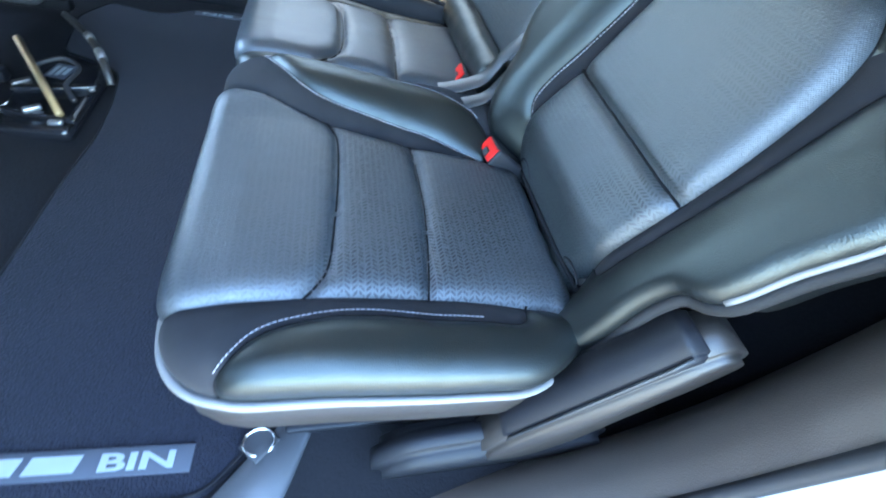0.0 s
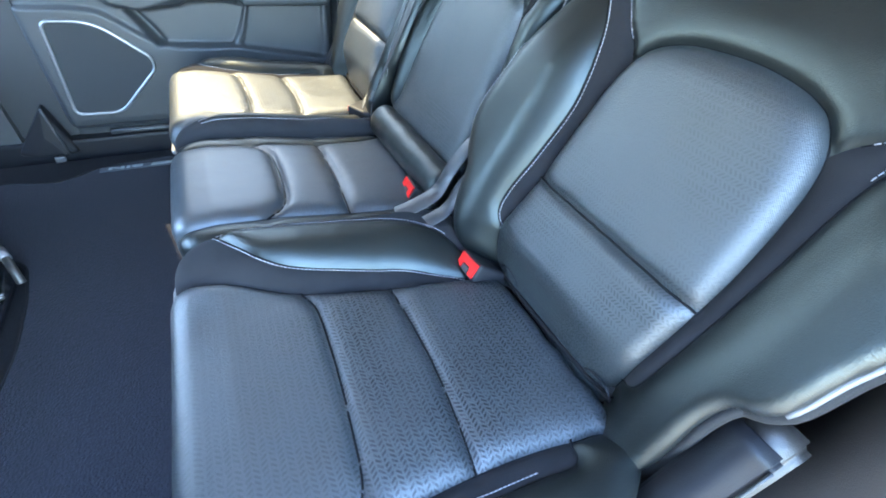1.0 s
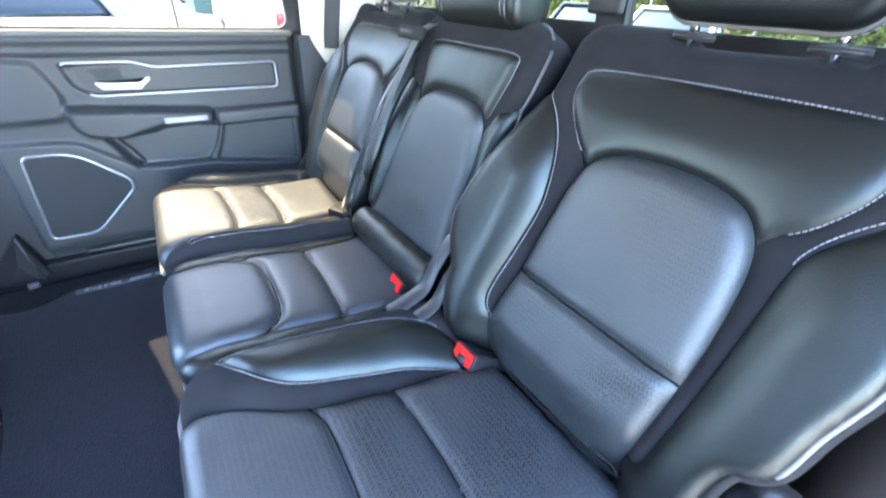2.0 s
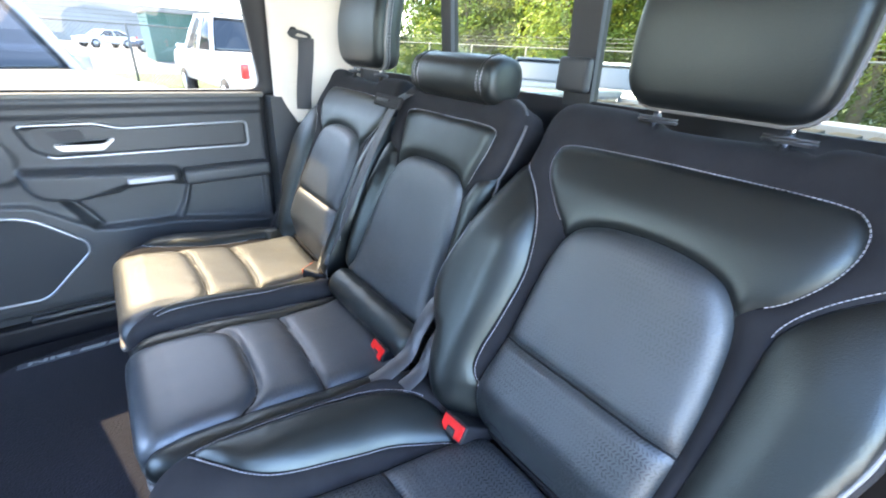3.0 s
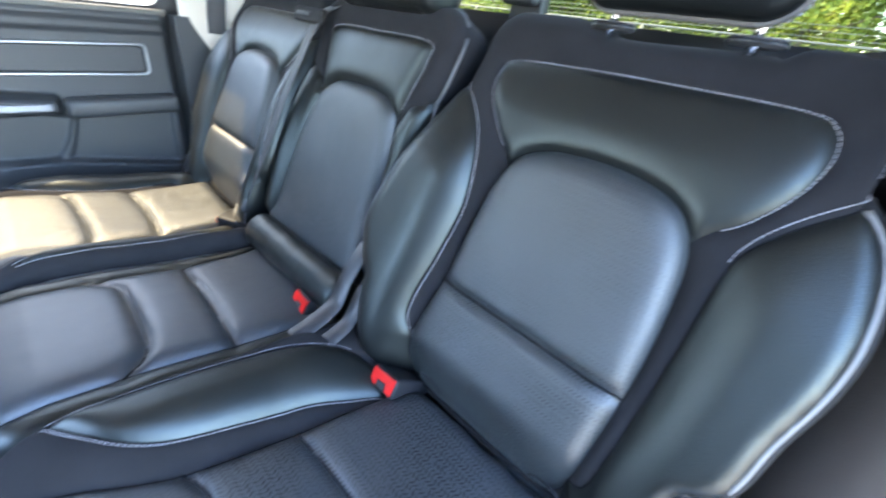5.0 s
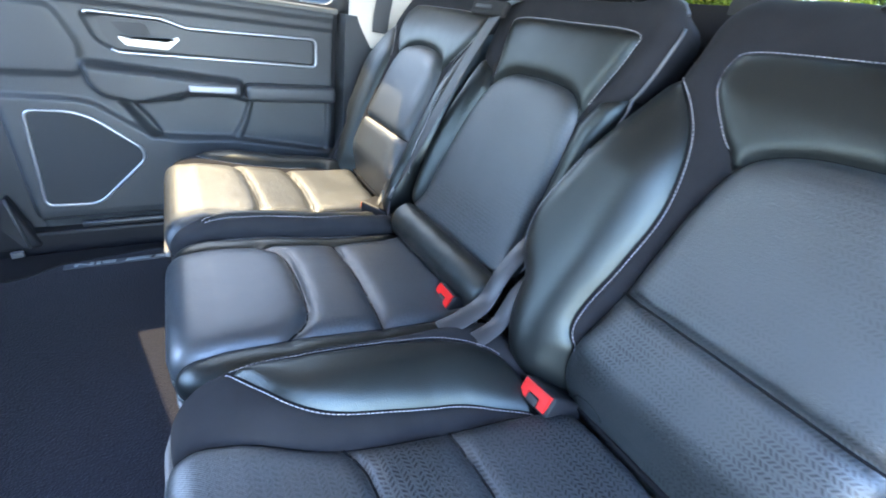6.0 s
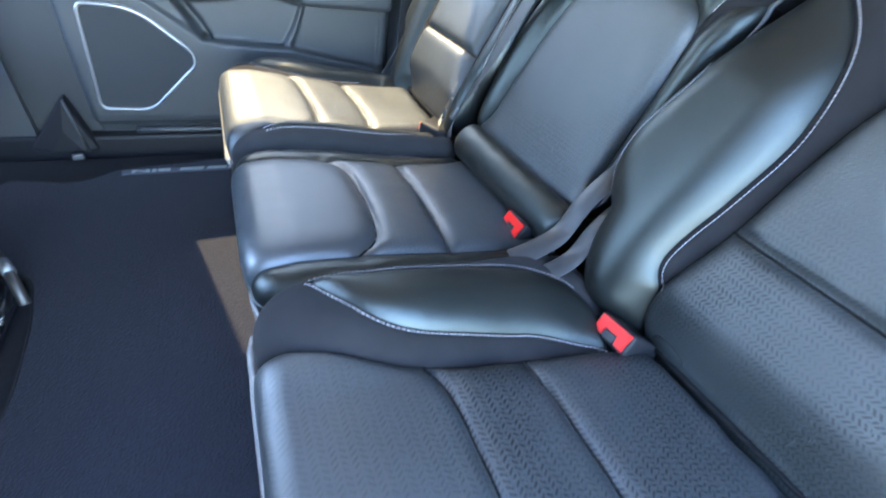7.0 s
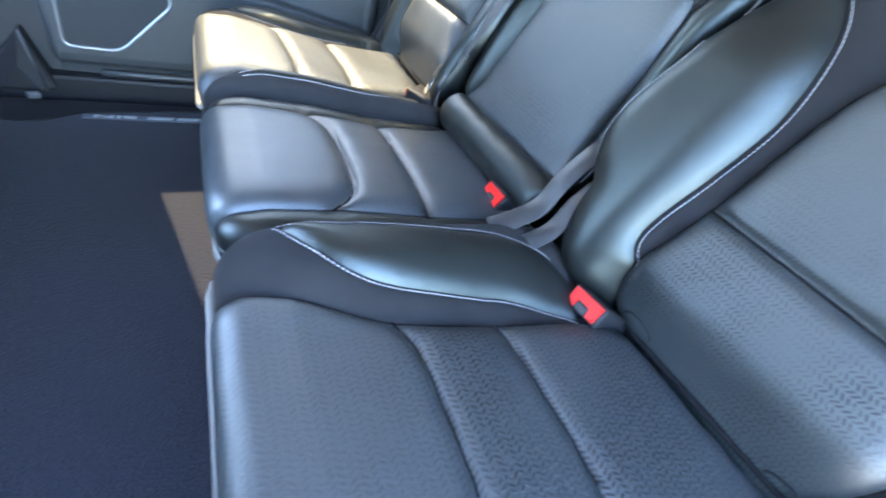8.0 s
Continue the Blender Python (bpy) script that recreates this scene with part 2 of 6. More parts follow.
def part(name, data, material=None, parent=None, label="", smooth=True):
    """A mesh object under a thing or part; data is a bmesh or a mesh."""
    if isinstance(data, bmesh.types.BMesh):
        me = bpy.data.meshes.new(name)
        data.to_mesh(me)
        data.free()
        if smooth:
            me.polygons.foreach_set("use_smooth", [True] * len(me.polygons))
        data = me
    if material and not data.materials:
        data.materials.append(material)
    ob = new(name, data)
    if parent is not None:
        ob.parent = parent
        if parent.name in BASED:
            ob.matrix_parent_inverse = parent.matrix_basis.inverted()
    if label:
        tagged(ob, label)
    return ob


BASED = set()


def thing(name, label, category, group="", at=None, base=None):
    """An Empty for a thing: at places parts that are built round the origin, base stands under parts that are built in place."""
    ob = new(name)
    ob.empty_display_size = 0.05
    if at is not None:
        ob.matrix_basis = at
    if base is not None:
        ob.matrix_basis = Matrix.Translation(base)
        BASED.add(ob.name)
    return tagged(ob, label, category, group)


def block(lx, ly, lz, bevel=0.004, m=None, seg=2):
    """A box with rounded edges, centred, moved by m."""
    bm = bmesh.new()
    bmesh.ops.create_cube(bm, size=1.0)
    bmesh.ops.scale(bm, vec=(lx, ly, lz), verts=bm.verts)
    if bevel > 0:
        bmesh.ops.bevel(bm, geom=list(bm.edges), offset=min(bevel, 0.49 * min(lx, ly, lz)), segments=seg, affect="EDGES", profile=0.6)
    if m is not None:
        bm.transform(m)
    return bm


def rod(r, h, seg=16, r2=None, m=None, bevel=0.0):
    bm = bmesh.new()
    bmesh.ops.create_cone(bm, cap_ends=True, segments=seg, radius1=r, radius2=r if r2 is None else r2, depth=h)
    if bevel > 0:
        caps = [e for e in bm.edges if abs(e.verts[0].co.z - e.verts[1].co.z) < 1e-6]
        bmesh.ops.bevel(bm, geom=caps, offset=bevel, segments=2, affect="EDGES")
    if m is not None:
        bm.transform(m)
    return bm


def merge(*bms):
    out = bmesh.new()
    for b in bms:
        tmp = bpy.data.meshes.new("tmp")
        b.to_mesh(tmp)
        b.free()
        out.from_mesh(tmp)
        bpy.data.meshes.remove(tmp)
    return out


def curve_pts(pts, closed=False, per=8):
    """A smooth line through a few points."""
    p = np.asarray(pts, dtype=float)
    n = len(p)
    out = []
    for i in range(n if closed else n - 1):
        if closed:
            a, b, c, d = p[(i - 1) % n], p[i], p[(i + 1) % n], p[(i + 2) % n]
        else:
            a, b, c, d = p[max(i - 1, 0)], p[i], p[i + 1], p[min(i + 2, n - 1)]
        for k in range(per):
            t = k / per
            out.append(0.5 * (2 * b + (c - a) * t + (2 * a - 5 * b + 4 * c - d) * t * t + (3 * b - a - 3 * c + d) * t ** 3))
    if not closed:
        out.append(p[-1])
    return np.array(out)


def resample(p, step):
    d = np.r_[0, np.cumsum(np.linalg.norm(np.diff(p, axis=0), axis=1))]
    n = max(2, int(round(d[-1] / step)) + 1)
    s = np.linspace(0, d[-1], n)
    return np.stack([np.interp(s, d, p[:, k]) for k in range(p.shape[1])], axis=1)


def tube(pts, r, seg=8, closed=False, flat=1.0, up=None):
    """Vertices and faces of a tube along 3D points; flat squashes it along the second axis."""
    p = np.asarray(pts, dtype=float)
    n = len(p)
    verts, faces = [], []
    prev = None
    for i in range(n):
        if closed:
            t = p[(i + 1) % n] - p[i - 1]
        else:
            t = p[min(i + 1, n - 1)] - p[max(i - 1, 0)]
        t /= np.linalg.norm(t) + 1e-12
        ref = np.array(up if up is not None else (0, 0, 1.0)) if prev is None or up is not None else prev
        a = ref - t * (ref @ t)
        if np.linalg.norm(a) < 1e-4:
            a = np.array((1.0, 0.3, 0.1)) - t * (np.array((1.0, 0.3, 0.1)) @ t)
        a /= np.linalg.norm(a)
        prev = a
        b = np.cross(t, a)
        for k in range(seg):
            q = 2 * math.pi * k / seg
            verts.append(p[i] + r * (math.cos(q) * b + math.sin(q) * a * flat))
    for i in range(n if closed else n - 1):
        j = (i + 1) % n
        for k in range(seg):
            l = (k + 1) % seg
            faces.append((i * seg + k, i * seg + l, j * seg + l, j * seg + k))
    if not closed:
        faces.append(tuple(range(seg))[::-1])
        faces.append(tuple((n - 1) * seg + k for k in range(seg)))
    return verts, faces


def tube_mesh(name, pts, r, material, seg=8, closed=False, flat=1.0, up=None):
    v, f = tube(pts, r, seg, closed, flat, up)
    return mesh_data(name, v, f, material)


def ribbon_mesh(name, pts, sides, width, thick, material):
    """A flat strap along points; sides gives the direction of its width at each point."""
    p = np.asarray(pts, float)
    s = np.asarray(sides, float)
    s = s / np.linalg.norm(s, axis=1)[:, None]
    verts, faces = [], []
    n = len(p)
    for i in range(n):
        t = p[min(i + 1, n - 1)] - p[max(i - 1, 0)]
        t /= np.linalg.norm(t)
        side = s[i] - t * (s[i] @ t)
        side /= np.linalg.norm(side)
        nn = np.cross(t, side)
        w, h = width / 2, thick / 2
        for a, b in ((-w, 0), (-w * 0.94, h), (w * 0.94, h), (w, 0), (w * 0.94, -h), (-w * 0.94, -h)):
            verts.append(p[i] + side * a + nn * b)
    for i in range(n - 1):
        for k in range(6):
            l = (k + 1) % 6
            faces.append((i * 6 + k, i * 6 + l, i * 6 + 6 + l, i * 6 + 6 + k))
    faces.append(tuple(range(6))[::-1])
    faces.append(tuple((n - 1) * 6 + k for k in range(6)))
    return mesh_data(name, verts, faces, material)


def round_poly(corners, radii, n=6):
    """A closed outline with rounded corners."""
    c = np.asarray(corners, float)
    out = []
    for i in range(len(c)):
        a, b, d = c[i - 1], c[i], c[(i + 1) % len(c)]
        r = radii[i] if hasattr(radii, "__len__") else radii
        u, v = (a - b) / np.linalg.norm(a - b), (d - b) / np.linalg.norm(d - b)
        cut = min(r, 0.48 * np.linalg.norm(a - b), 0.48 * np.linalg.norm(d - b))
        for k in range(n + 1):
            t = k / n
            out.append((1 - t) ** 2 * (b + u * cut) + 2 * t * (1 - t) * b + t * t * (b + v * cut))
    return np.array(out)


def near_line(q, line, closed):
    """Distance from each point to a line of the plane, and the nearest place on it."""
    if closed:
        return near_segs(q, line, np.roll(line, -1, axis=0))
    return near_segs(q, line[:-1], line[1:])


def near_segs(q, a, b):
    best = np.full(len(q), 1e9)
    foot = np.zeros_like(q)
    for s, e in zip(a, b):
        d = e - s
        L = d @ d
        if L < 1e-14:
            continue
        t = np.clip(((q - s) @ d) / L, 0, 1)
        f = s + t[:, None] * d
        r = np.hypot(*(q - f).T)
        m = r < best
        best[m], foot[m] = r[m], f[m]
    return best, foot


def inside(q, poly):
    x, y = q[:, 0], q[:, 1]
    ins = np.zeros(len(q), bool)
    for (x1, y1), (x2, y2) in zip(poly, np.roll(poly, -1, axis=0)):
        if y1 == y2:
            continue
        c = ((y1 > y) != (y2 > y)) & (x < (x2 - x1) * (y - y1) / (y2 - y1) + x1)
        ins ^= c
    return ins


def sstep(x, a, b):
    t = np.clip((x - a) / (b - a), 0, 1)
    return t * t * (3 - 2 * t)


class Quilt:
    """An upholstered surface: a plane sheet that rolls over the edge of its core, cut into puffed panels along seams."""

    def __init__(self, core, r, dmax, base, regions, grooves=(), rest=("border", None, 0.004, 0.02), lift=None, wrinkle=0.0, notch=0.0030, roll=None):
        self.core, self.r, self.dmax, self.base = np.asarray(core, float), r, dmax, base
        self.regions, self.grooves, self.rest, self.lift, self.wrinkle = regions, grooves, rest, lift, wrinkle
        self.notch, self.roll = notch, roll
        self.seen = []
        for i, reg in enumerate(regions):
            a, b = reg[1], np.roll(reg[1], -1, axis=0)
            show = np.ones(len(a), bool)
            for early in regions[:i]:
                show &= ~inside((a + b) / 2, early[1])
            self.seen.append((a[show], b[show]))

    def place(self, q):
        q = np.asarray(q, float)
        d, foot = near_line(q, self.core, True)
        out = ~inside(q, self.core)
        sd = np.where(out, d, -d)
        way = np.where(out[:, None], (q - foot) / np.maximum(d, 1e-9)[:, None], 0)
        r = self.r if self.roll is None else self.roll(foot[:, 0], foot[:, 1])
        th = np.clip(np.where(out, d / r, 0), 0, math.pi / 2)
        flat = np.where(out[:, None], foot + way * (r * np.sin(th))[:, None], q)
        drop = r * (1 - np.cos(th)) + np.where(out, np.maximum(d - r * math.pi / 2, 0), 0)
        which = np.full(len(q), -1)
        dist = np.full(len(q), 1e9)
        for i, reg in enumerate(self.regions):
            rd, _ = near_segs(q, *self.seen[i])
            ins = inside(q, reg[1]) & (which < 0)
            which[ins] = i
            dist = np.minimum(dist, rd)
        puff = np.array([reg[3] for reg in self.regions] + [self.rest[2]])[which]
        wide = np.array([reg[4] for reg in self.regions] + [self.rest[3]])[which]
        h = puff * (1 - np.exp(-dist / wide)) - self.notch * np.exp(-dist / 0.0042)
        for line, depth, w, *reg in self.grooves:
            gd, _ = near_line(q, line, False)
            h = h - (depth * np.exp(-(gd / w)) + 0.8 * self.notch * np.exp(-gd / 0.0042)) * (1 - np.exp(-dist / 0.006))
            tight = gd < 0.035
            if tight.any():
                h[tight] += np.array([0.0016 * noise.noise((x * 60, y * 60, 3.3)) + 0.0012 * noise.noise((x * 150, y * 150, 7.7)) for x, y in q[tight]]) * np.exp(-gd[tight] / 0.012)
        if self.wrinkle:
            h = h + self.wrinkle * np.array([noise.noise((x * 22, y * 9, 1.7)) + 0.5 * noise.noise((x * 50, y * 38, 5.1)) for x, y in q])
        h = h * (1 - 0.9 * sstep(sd, 0.25 * self.dmax, 0.95 * self.dmax))
        nrm = np.concatenate([way * np.sin(th)[:, None], np.cos(th)[:, None]], axis=1)
        loc = np.concatenate([flat, (self.base(flat[:, 0], flat[:, 1]) - drop)[:, None]], axis=1) + nrm * h[:, None]
        return loc, nrm, sd, which

    def points(self, q, off=0.0):
        loc, nrm, _, _ = self.place(np.asarray(q, float))
        return self.lift(loc + nrm * off)

    def build(self, parent, box, cell):
        a0, a1, b0, b1 = box
        na, nb = int((a1 - a0) / cell) + 1, int((b1 - b0) / cell) + 1
        A, B = np.meshgrid(np.linspace(a0, a1, na), np.linspace(b0, b1, nb), indexing="ij")
        q = np.stack([A.ravel(), B.ravel()], axis=1)
        free = np.ones(len(q), bool)
        d, foot = near_line(q, self.core, True)
        sd = np.where(inside(q, self.core), -d, d)
        rim = free & (np.abs(sd - self.dmax) < 0.55 * cell)
        q[rim] += ((q - foot) / np.maximum(d, 1e-9)[:, None] * (self.dmax - sd)[:, None])[rim]
        free &= ~rim
        on = np.zeros(len(q), bool)
        for k, reg in enumerate(self.regions):
            d, foot = near_segs(q, *self.seen[k])
            m = free & (d < 0.52 * cell)
            q[m] = foot[m]
            free &= ~m
            on |= m
        for line, *_ in self.grooves:
            d, foot = near_line(q, line, False)
            m = free & (d < 0.45 * cell)
            q[m] = foot[m]
            free &= ~m
        loc, _, sd, _ = self.place(q)
        P = self.lift(loc)
        i = np.arange(na - 1)[:, None] * nb + np.arange(nb - 1)[None, :]
        quads = np.stack([i, i + nb, i + nb + 1, i + 1], axis=-1).reshape(-1, 4)
        mid = q[quads].mean(axis=1)
        keep = (sd[quads] <= self.dmax + 1e-5).all(axis=1)
        quads = quads[keep]
        c = on[quads]
        one, two = c[:, 0] & c[:, 2], c[:, 1] & c[:, 3]
        two &= ~one
        whole = quads[~(one | two)]
        tri = np.vstack([quads[one][:, [0, 1, 2]], quads[one][:, [0, 2, 3]], quads[two][:, [0, 1, 3]], quads[two][:, [1, 2, 3]]])
        e1, e2 = q[tri[:, 1]] - q[tri[:, 0]], q[tri[:, 2]] - q[tri[:, 0]]
        tri = tri[np.abs(e1[:, 0] * e2[:, 1] - e1[:, 1] * e2[:, 0]) > 0.10 * cell * cell]
        quads = np.vstack([whole, np.hstack([tri, np.full((len(tri), 1), -1)])])
        mid = np.vstack([q[whole].mean(axis=1), q[tri].mean(axis=1)])
        lab = np.full(len(quads), -1)
        for k, reg in enumerate(self.regions):
            lab[inside(mid, reg[1]) & (lab < 0)] = k
        made = {}
        for k in range(-1, len(self.regions)):
            f = quads[lab == k]
            if not len(f):
                continue
            use, inv = np.unique(f[f >= 0], return_inverse=True)
            flat = np.full(f.shape, -1)
            flat[f >= 0] = inv
            polys = [g[g >= 0] for g in flat]
            name, material = (self.rest[0], self.rest[1]) if k < 0 else (self.regions[k][0], self.regions[k][2])
            me = mesh_data(name, P[use], polys, material, True, q[use])
            made[name] = part(name, me, None, parent)
        return made

    def stitches(self, name, line, parent, step=0.0052, long=0.0039, r=0.0006, off=0.0006):
        p = resample(line, step)
        mids = (p[1:] + p[:-1]) / 2
        way = p[1:] - p[:-1]
        way /= np.linalg.norm(way, axis=1)[:, None]
        a, b = self.points(mids - way * long / 2, off), self.points(mids + way * long / 2, off)
        c = self.points(mids, off + r * 0.8)
        verts, faces = [], []
        for s, m, e in zip(a, c, b):
            v, f = tube([s, m, e], r, 5)
            n = len(verts)
            verts += v
            faces += [tuple(n + x for x in g) for g in f]
        return part(name, mesh_data(name, verts, faces, THREAD), None, parent, "pale grey thread in short stitches")

    def seam(self, line, parent, r=0.0013, off=-0.0004, clip=None):
        """A thin dark cord lying in a seam."""
        p = resample(line, 0.006)
        _, _, sd, _ = self.place(p)
        keep = sd < self.dmax - 0.004
        if clip is not None:
            keep &= ~(inside(p, clip) & (near_line(p, clip, True)[0] > 0.004))
        p = p[keep]
        return part("seam", tube_mesh("seam", self.points(p, off), r, SEAM, 6), None, parent)

    def rim_line(self, d, keep=None, step=0.008):
        """The line at a distance d outside the core."""
        p = resample(np.vstack([self.core, self.core[:1]]), step)
        n = len(p) - 1
        p = p[:n]
        t = np.roll(p, -1, axis=0) - np.roll(p, 1, axis=0)
        nn = np.stack([t[:, 1], -t[:, 0]], axis=1)
        nn /= np.linalg.norm(nn, axis=1)[:, None]
        if inside(p[:1] + nn[:1] * 1e-4, self.core)[0]:
            nn = -nn
        out = p + nn * d
        if keep is not None:
            out = out[[bool(keep(*v)) for v in out]]
        return out

# ---- the rear bench ----
BACK_O = np.array((0.325, 0.0, 0.449))
BACK_D = np.array((0.373, 0.0, 0.928))
BACK_F = np.array((-0.928, 0.0, 0.373))


def lift_cushion(loc):
    return np.stack([loc[:, 1], loc[:, 0], loc[:, 2]], axis=1)


def to_side(lift, side):
    """The same lift for the near (-1) or the far (1) seat, which are built on negative widths."""
    return lambda loc: lift(loc) * np.array((1.0, -side, 1.0))


def squeeze(p, start, k):
    """Narrows the part of an outline that lies inboard of start."""
    p = np.array(p, float)
    m = p[:, 0] > start
    p[m, 0] = start + (p[m, 0] - start) * k
    return p


def lift_back(loc):
    return BACK_O + np.outer(loc[:, 1], BACK_D) + np.outer(loc[:, 2], BACK_F) + np.outer(loc[:, 0], (0, 1, 0))


def on_back(y, s, n=0.0):
    return Vector(BACK_O + BACK_D * s + BACK_F * n) + Vector((0, y, 0))


def cushion_height(b):
    return np.interp(b, [-0.30, -0.20, -0.155, -0.10, 0.0, 0.105, 0.20, 0.30], [0.300, 0.308, 0.315, 0.320, 0.312, 0.296, 0.289, 0.284])


def pan(name, quilt, parent, depth, material, drop=0.05):
    """The hard pan under a cushion, just inside its piped edge."""
    rings = []
    top = quilt.points(quilt.rim_line(quilt.dmax, step=0.02))
    mid = top.mean(axis=0)
    for inset, down in ((0.003, 0.0), (-0.003, drop * 0.30), (-0.003, drop * 0.75), (0.010, drop), (0.06, drop + 0.006), (0.12, drop + depth)):
        ring = top.copy()
        way = ring[:, :2] - mid[:2]
        L = np.linalg.norm(way, axis=1)[:, None]
        ring[:, :2] -= way / L * inset
        ring[:, 2] -= down
        rings.append(ring)
    n = len(top)
    verts = np.vstack(rings)
    faces = []
    for k in range(len(rings) - 1):
        for i in range(n):
            j = (i + 1) % n
            faces.append((k * n + i, k * n + j, (k + 1) * n + j, (k + 1) * n + i))
    faces.append(tuple(range((len(rings) - 1) * n, len(rings) * n)))
    return part(name, mesh_data(name, verts, faces, material), None, parent, "dark brown plastic pan under the cushion")


# outboard cushion
def outboard_cushion(ob, side):
    thin = 1.0 if side < 0 else 0.62
    core = round_poly([(-0.172, 0.243), (-0.172, -0.133), (-0.628, -0.133), (-0.632, 0.0), (-0.634, 0.202), (-0.615, 0.238), (-0.598, 0.262)], [0.01, 0.02, 0.15, 0.2, 0.022, 0.03, 0.02], 12)
    core = squeeze(core, -0.305, thin)
    ins = curve_pts([(-0.588, -0.34), (-0.584, -0.23), (-0.580, -0.146), (-0.569, -0.03), (-0.564, 0.10), (-0.569, 0.18), (-0.578, 0.245),
                     (-0.570, 0.30), (-0.330, 0.30), (-0.317, 0.26), (-0.304, 0.205), (-0.292, 0.106), (-0.278, -0.010), (-0.247, -0.095), (-0.226, -0.15), (-0.215, -0.24), (-0.212, -0.34)], True, 5)
    outer_seam = curve_pts([(-0.74, -0.115), (-0.665, -0.105), (-0.640, -0.094), (-0.612, -0.069), (-0.595, -0.024), (-0.587, 0.031), (-0.590, 0.10), (-0.594, 0.166), (-0.598, 0.196), (-0.592, 0.212), (-0.578, 0.217), (-0.560, 0.220)])
    outer = np.vstack([outer_seam, [(-0.50, 0.29), (-0.52, 0.36), (-0.85, 0.36), (-0.85, -0.115)]])
    far_half = np.array([(-0.45, -0.36), (-0.45, 0.29), (-0.50, 0.36), (-0.90, 0.36), (-0.90, -0.36)])
    s_seam = curve_pts([(-0.158, -0.100), (-0.192, -0.077), (-0.223, -0.048), (-0.243, -0.006), (-0.255, 0.065), (-0.267, 0.14), (-0.288, 0.195), (-0.305, 0.23)])
    top_seam = curve_pts([(-0.305, 0.23), (-0.265, 0.245), (-0.215, 0.220), (-0.183, 0.165), (-0.168, 0.09), (-0.164, -0.02), (-0.158, -0.10)])
    s_seam, top_seam = squeeze(s_seam, -0.305, thin), squeeze(top_seam, -0.305, thin)
    inner = np.vstack([s_seam, top_seam[1:-1]])

    def base(a, b):
        hump = 0.034 * sstep(a, -0.30, -0.205) * sstep(b, -0.20, -0.06) * (1 - 0.3 * sstep(b, 0.15, 0.27))
        rim = 0.010 * sstep(-a, 0.575, 0.615) * sstep(b, -0.14, 0.0)
        return cushion_height(b) + hump + rim

    quilt = Quilt(core, 0.026, 0.058, base,
                  [("cushion_insert", ins, INSERT, 0.013, 0.012), ("cushion_outer_bolster", outer, LEATHER, 0.013, 0.014), ("cushion_inner_bolster", inner, LEATHER, 0.010, 0.010), ("cushion_outer_border", far_half, SUEDE, 0.005, 0.02)],
                  [(curve_pts([(-0.277, -0.012), (-0.310, 0.001), (-0.394, 0.002), (-0.482, -0.003), (-0.537, -0.010), (-0.569, -0.032)]), 0.009, 0.008),
                   (curve_pts([(-0.292, 0.108), (-0.43, 0.112), (-0.564, 0.10)]), 0.009, 0.008)],
                  ("cushion_border", SUEDE, 0.005, 0.02), to_side(lift_cushion, side), wrinkle=0.0006)
    made = quilt.build(ob, (-0.80, -0.03, -0.30, 0.36), 0.0044)
    for line in (ins[28:], s_seam, top_seam):
        quilt.seam(line, made["cushion_border"])
    for line in (ins[:32], outer_seam):
        quilt.seam(line, made["cushion_outer_border"], clip=ins)
    for line, *_ in quilt.grooves:
        quilt.seam(line, made["cushion_insert"], 0.0015, 0.0010)
    quilt.stitches("stitching", outer_seam[12:56] + np.array((0.006, 0.0)), made["cushion_outer_border"], r=0.0006)
    quilt.stitches("stitching", s_seam + np.array((-0.003, -0.004)), made["cushion_border"])
    quilt.stitches("stitching", top_seam[14:] + np.array((0.004, 0.0)), made["cushion_border"])
    rim = quilt.points(quilt.rim_line(quilt.dmax - 0.004, lambda a, b: b < 0.262), 0.0042)
    k = int(np.argmax(np.linalg.norm(np.diff(rim, axis=0), axis=1))) + 1
    rim = np.roll(rim, -k, axis=0)
    part("piping", tube_mesh("piping", rim, 0.0048, PIPING, 8), None, ob, "pale grey piping round the cushion edge")
    pan("seat_pan", quilt, ob, 0.03, PLASTIC_DARK_BROWN, 0.082)
    for y in (side * 0.58, side * 0.29):
        part("support_bracket", block(0.30, 0.035, 0.16, 0.008, pose(0.10, y, 0.085)), BUCKLE_CASE, ob)
        part("floor_foot", block(0.36, 0.06, 0.018, 0.005, pose(0.11, y, 0.013)), BUCKLE_CASE, ob)
    return quilt


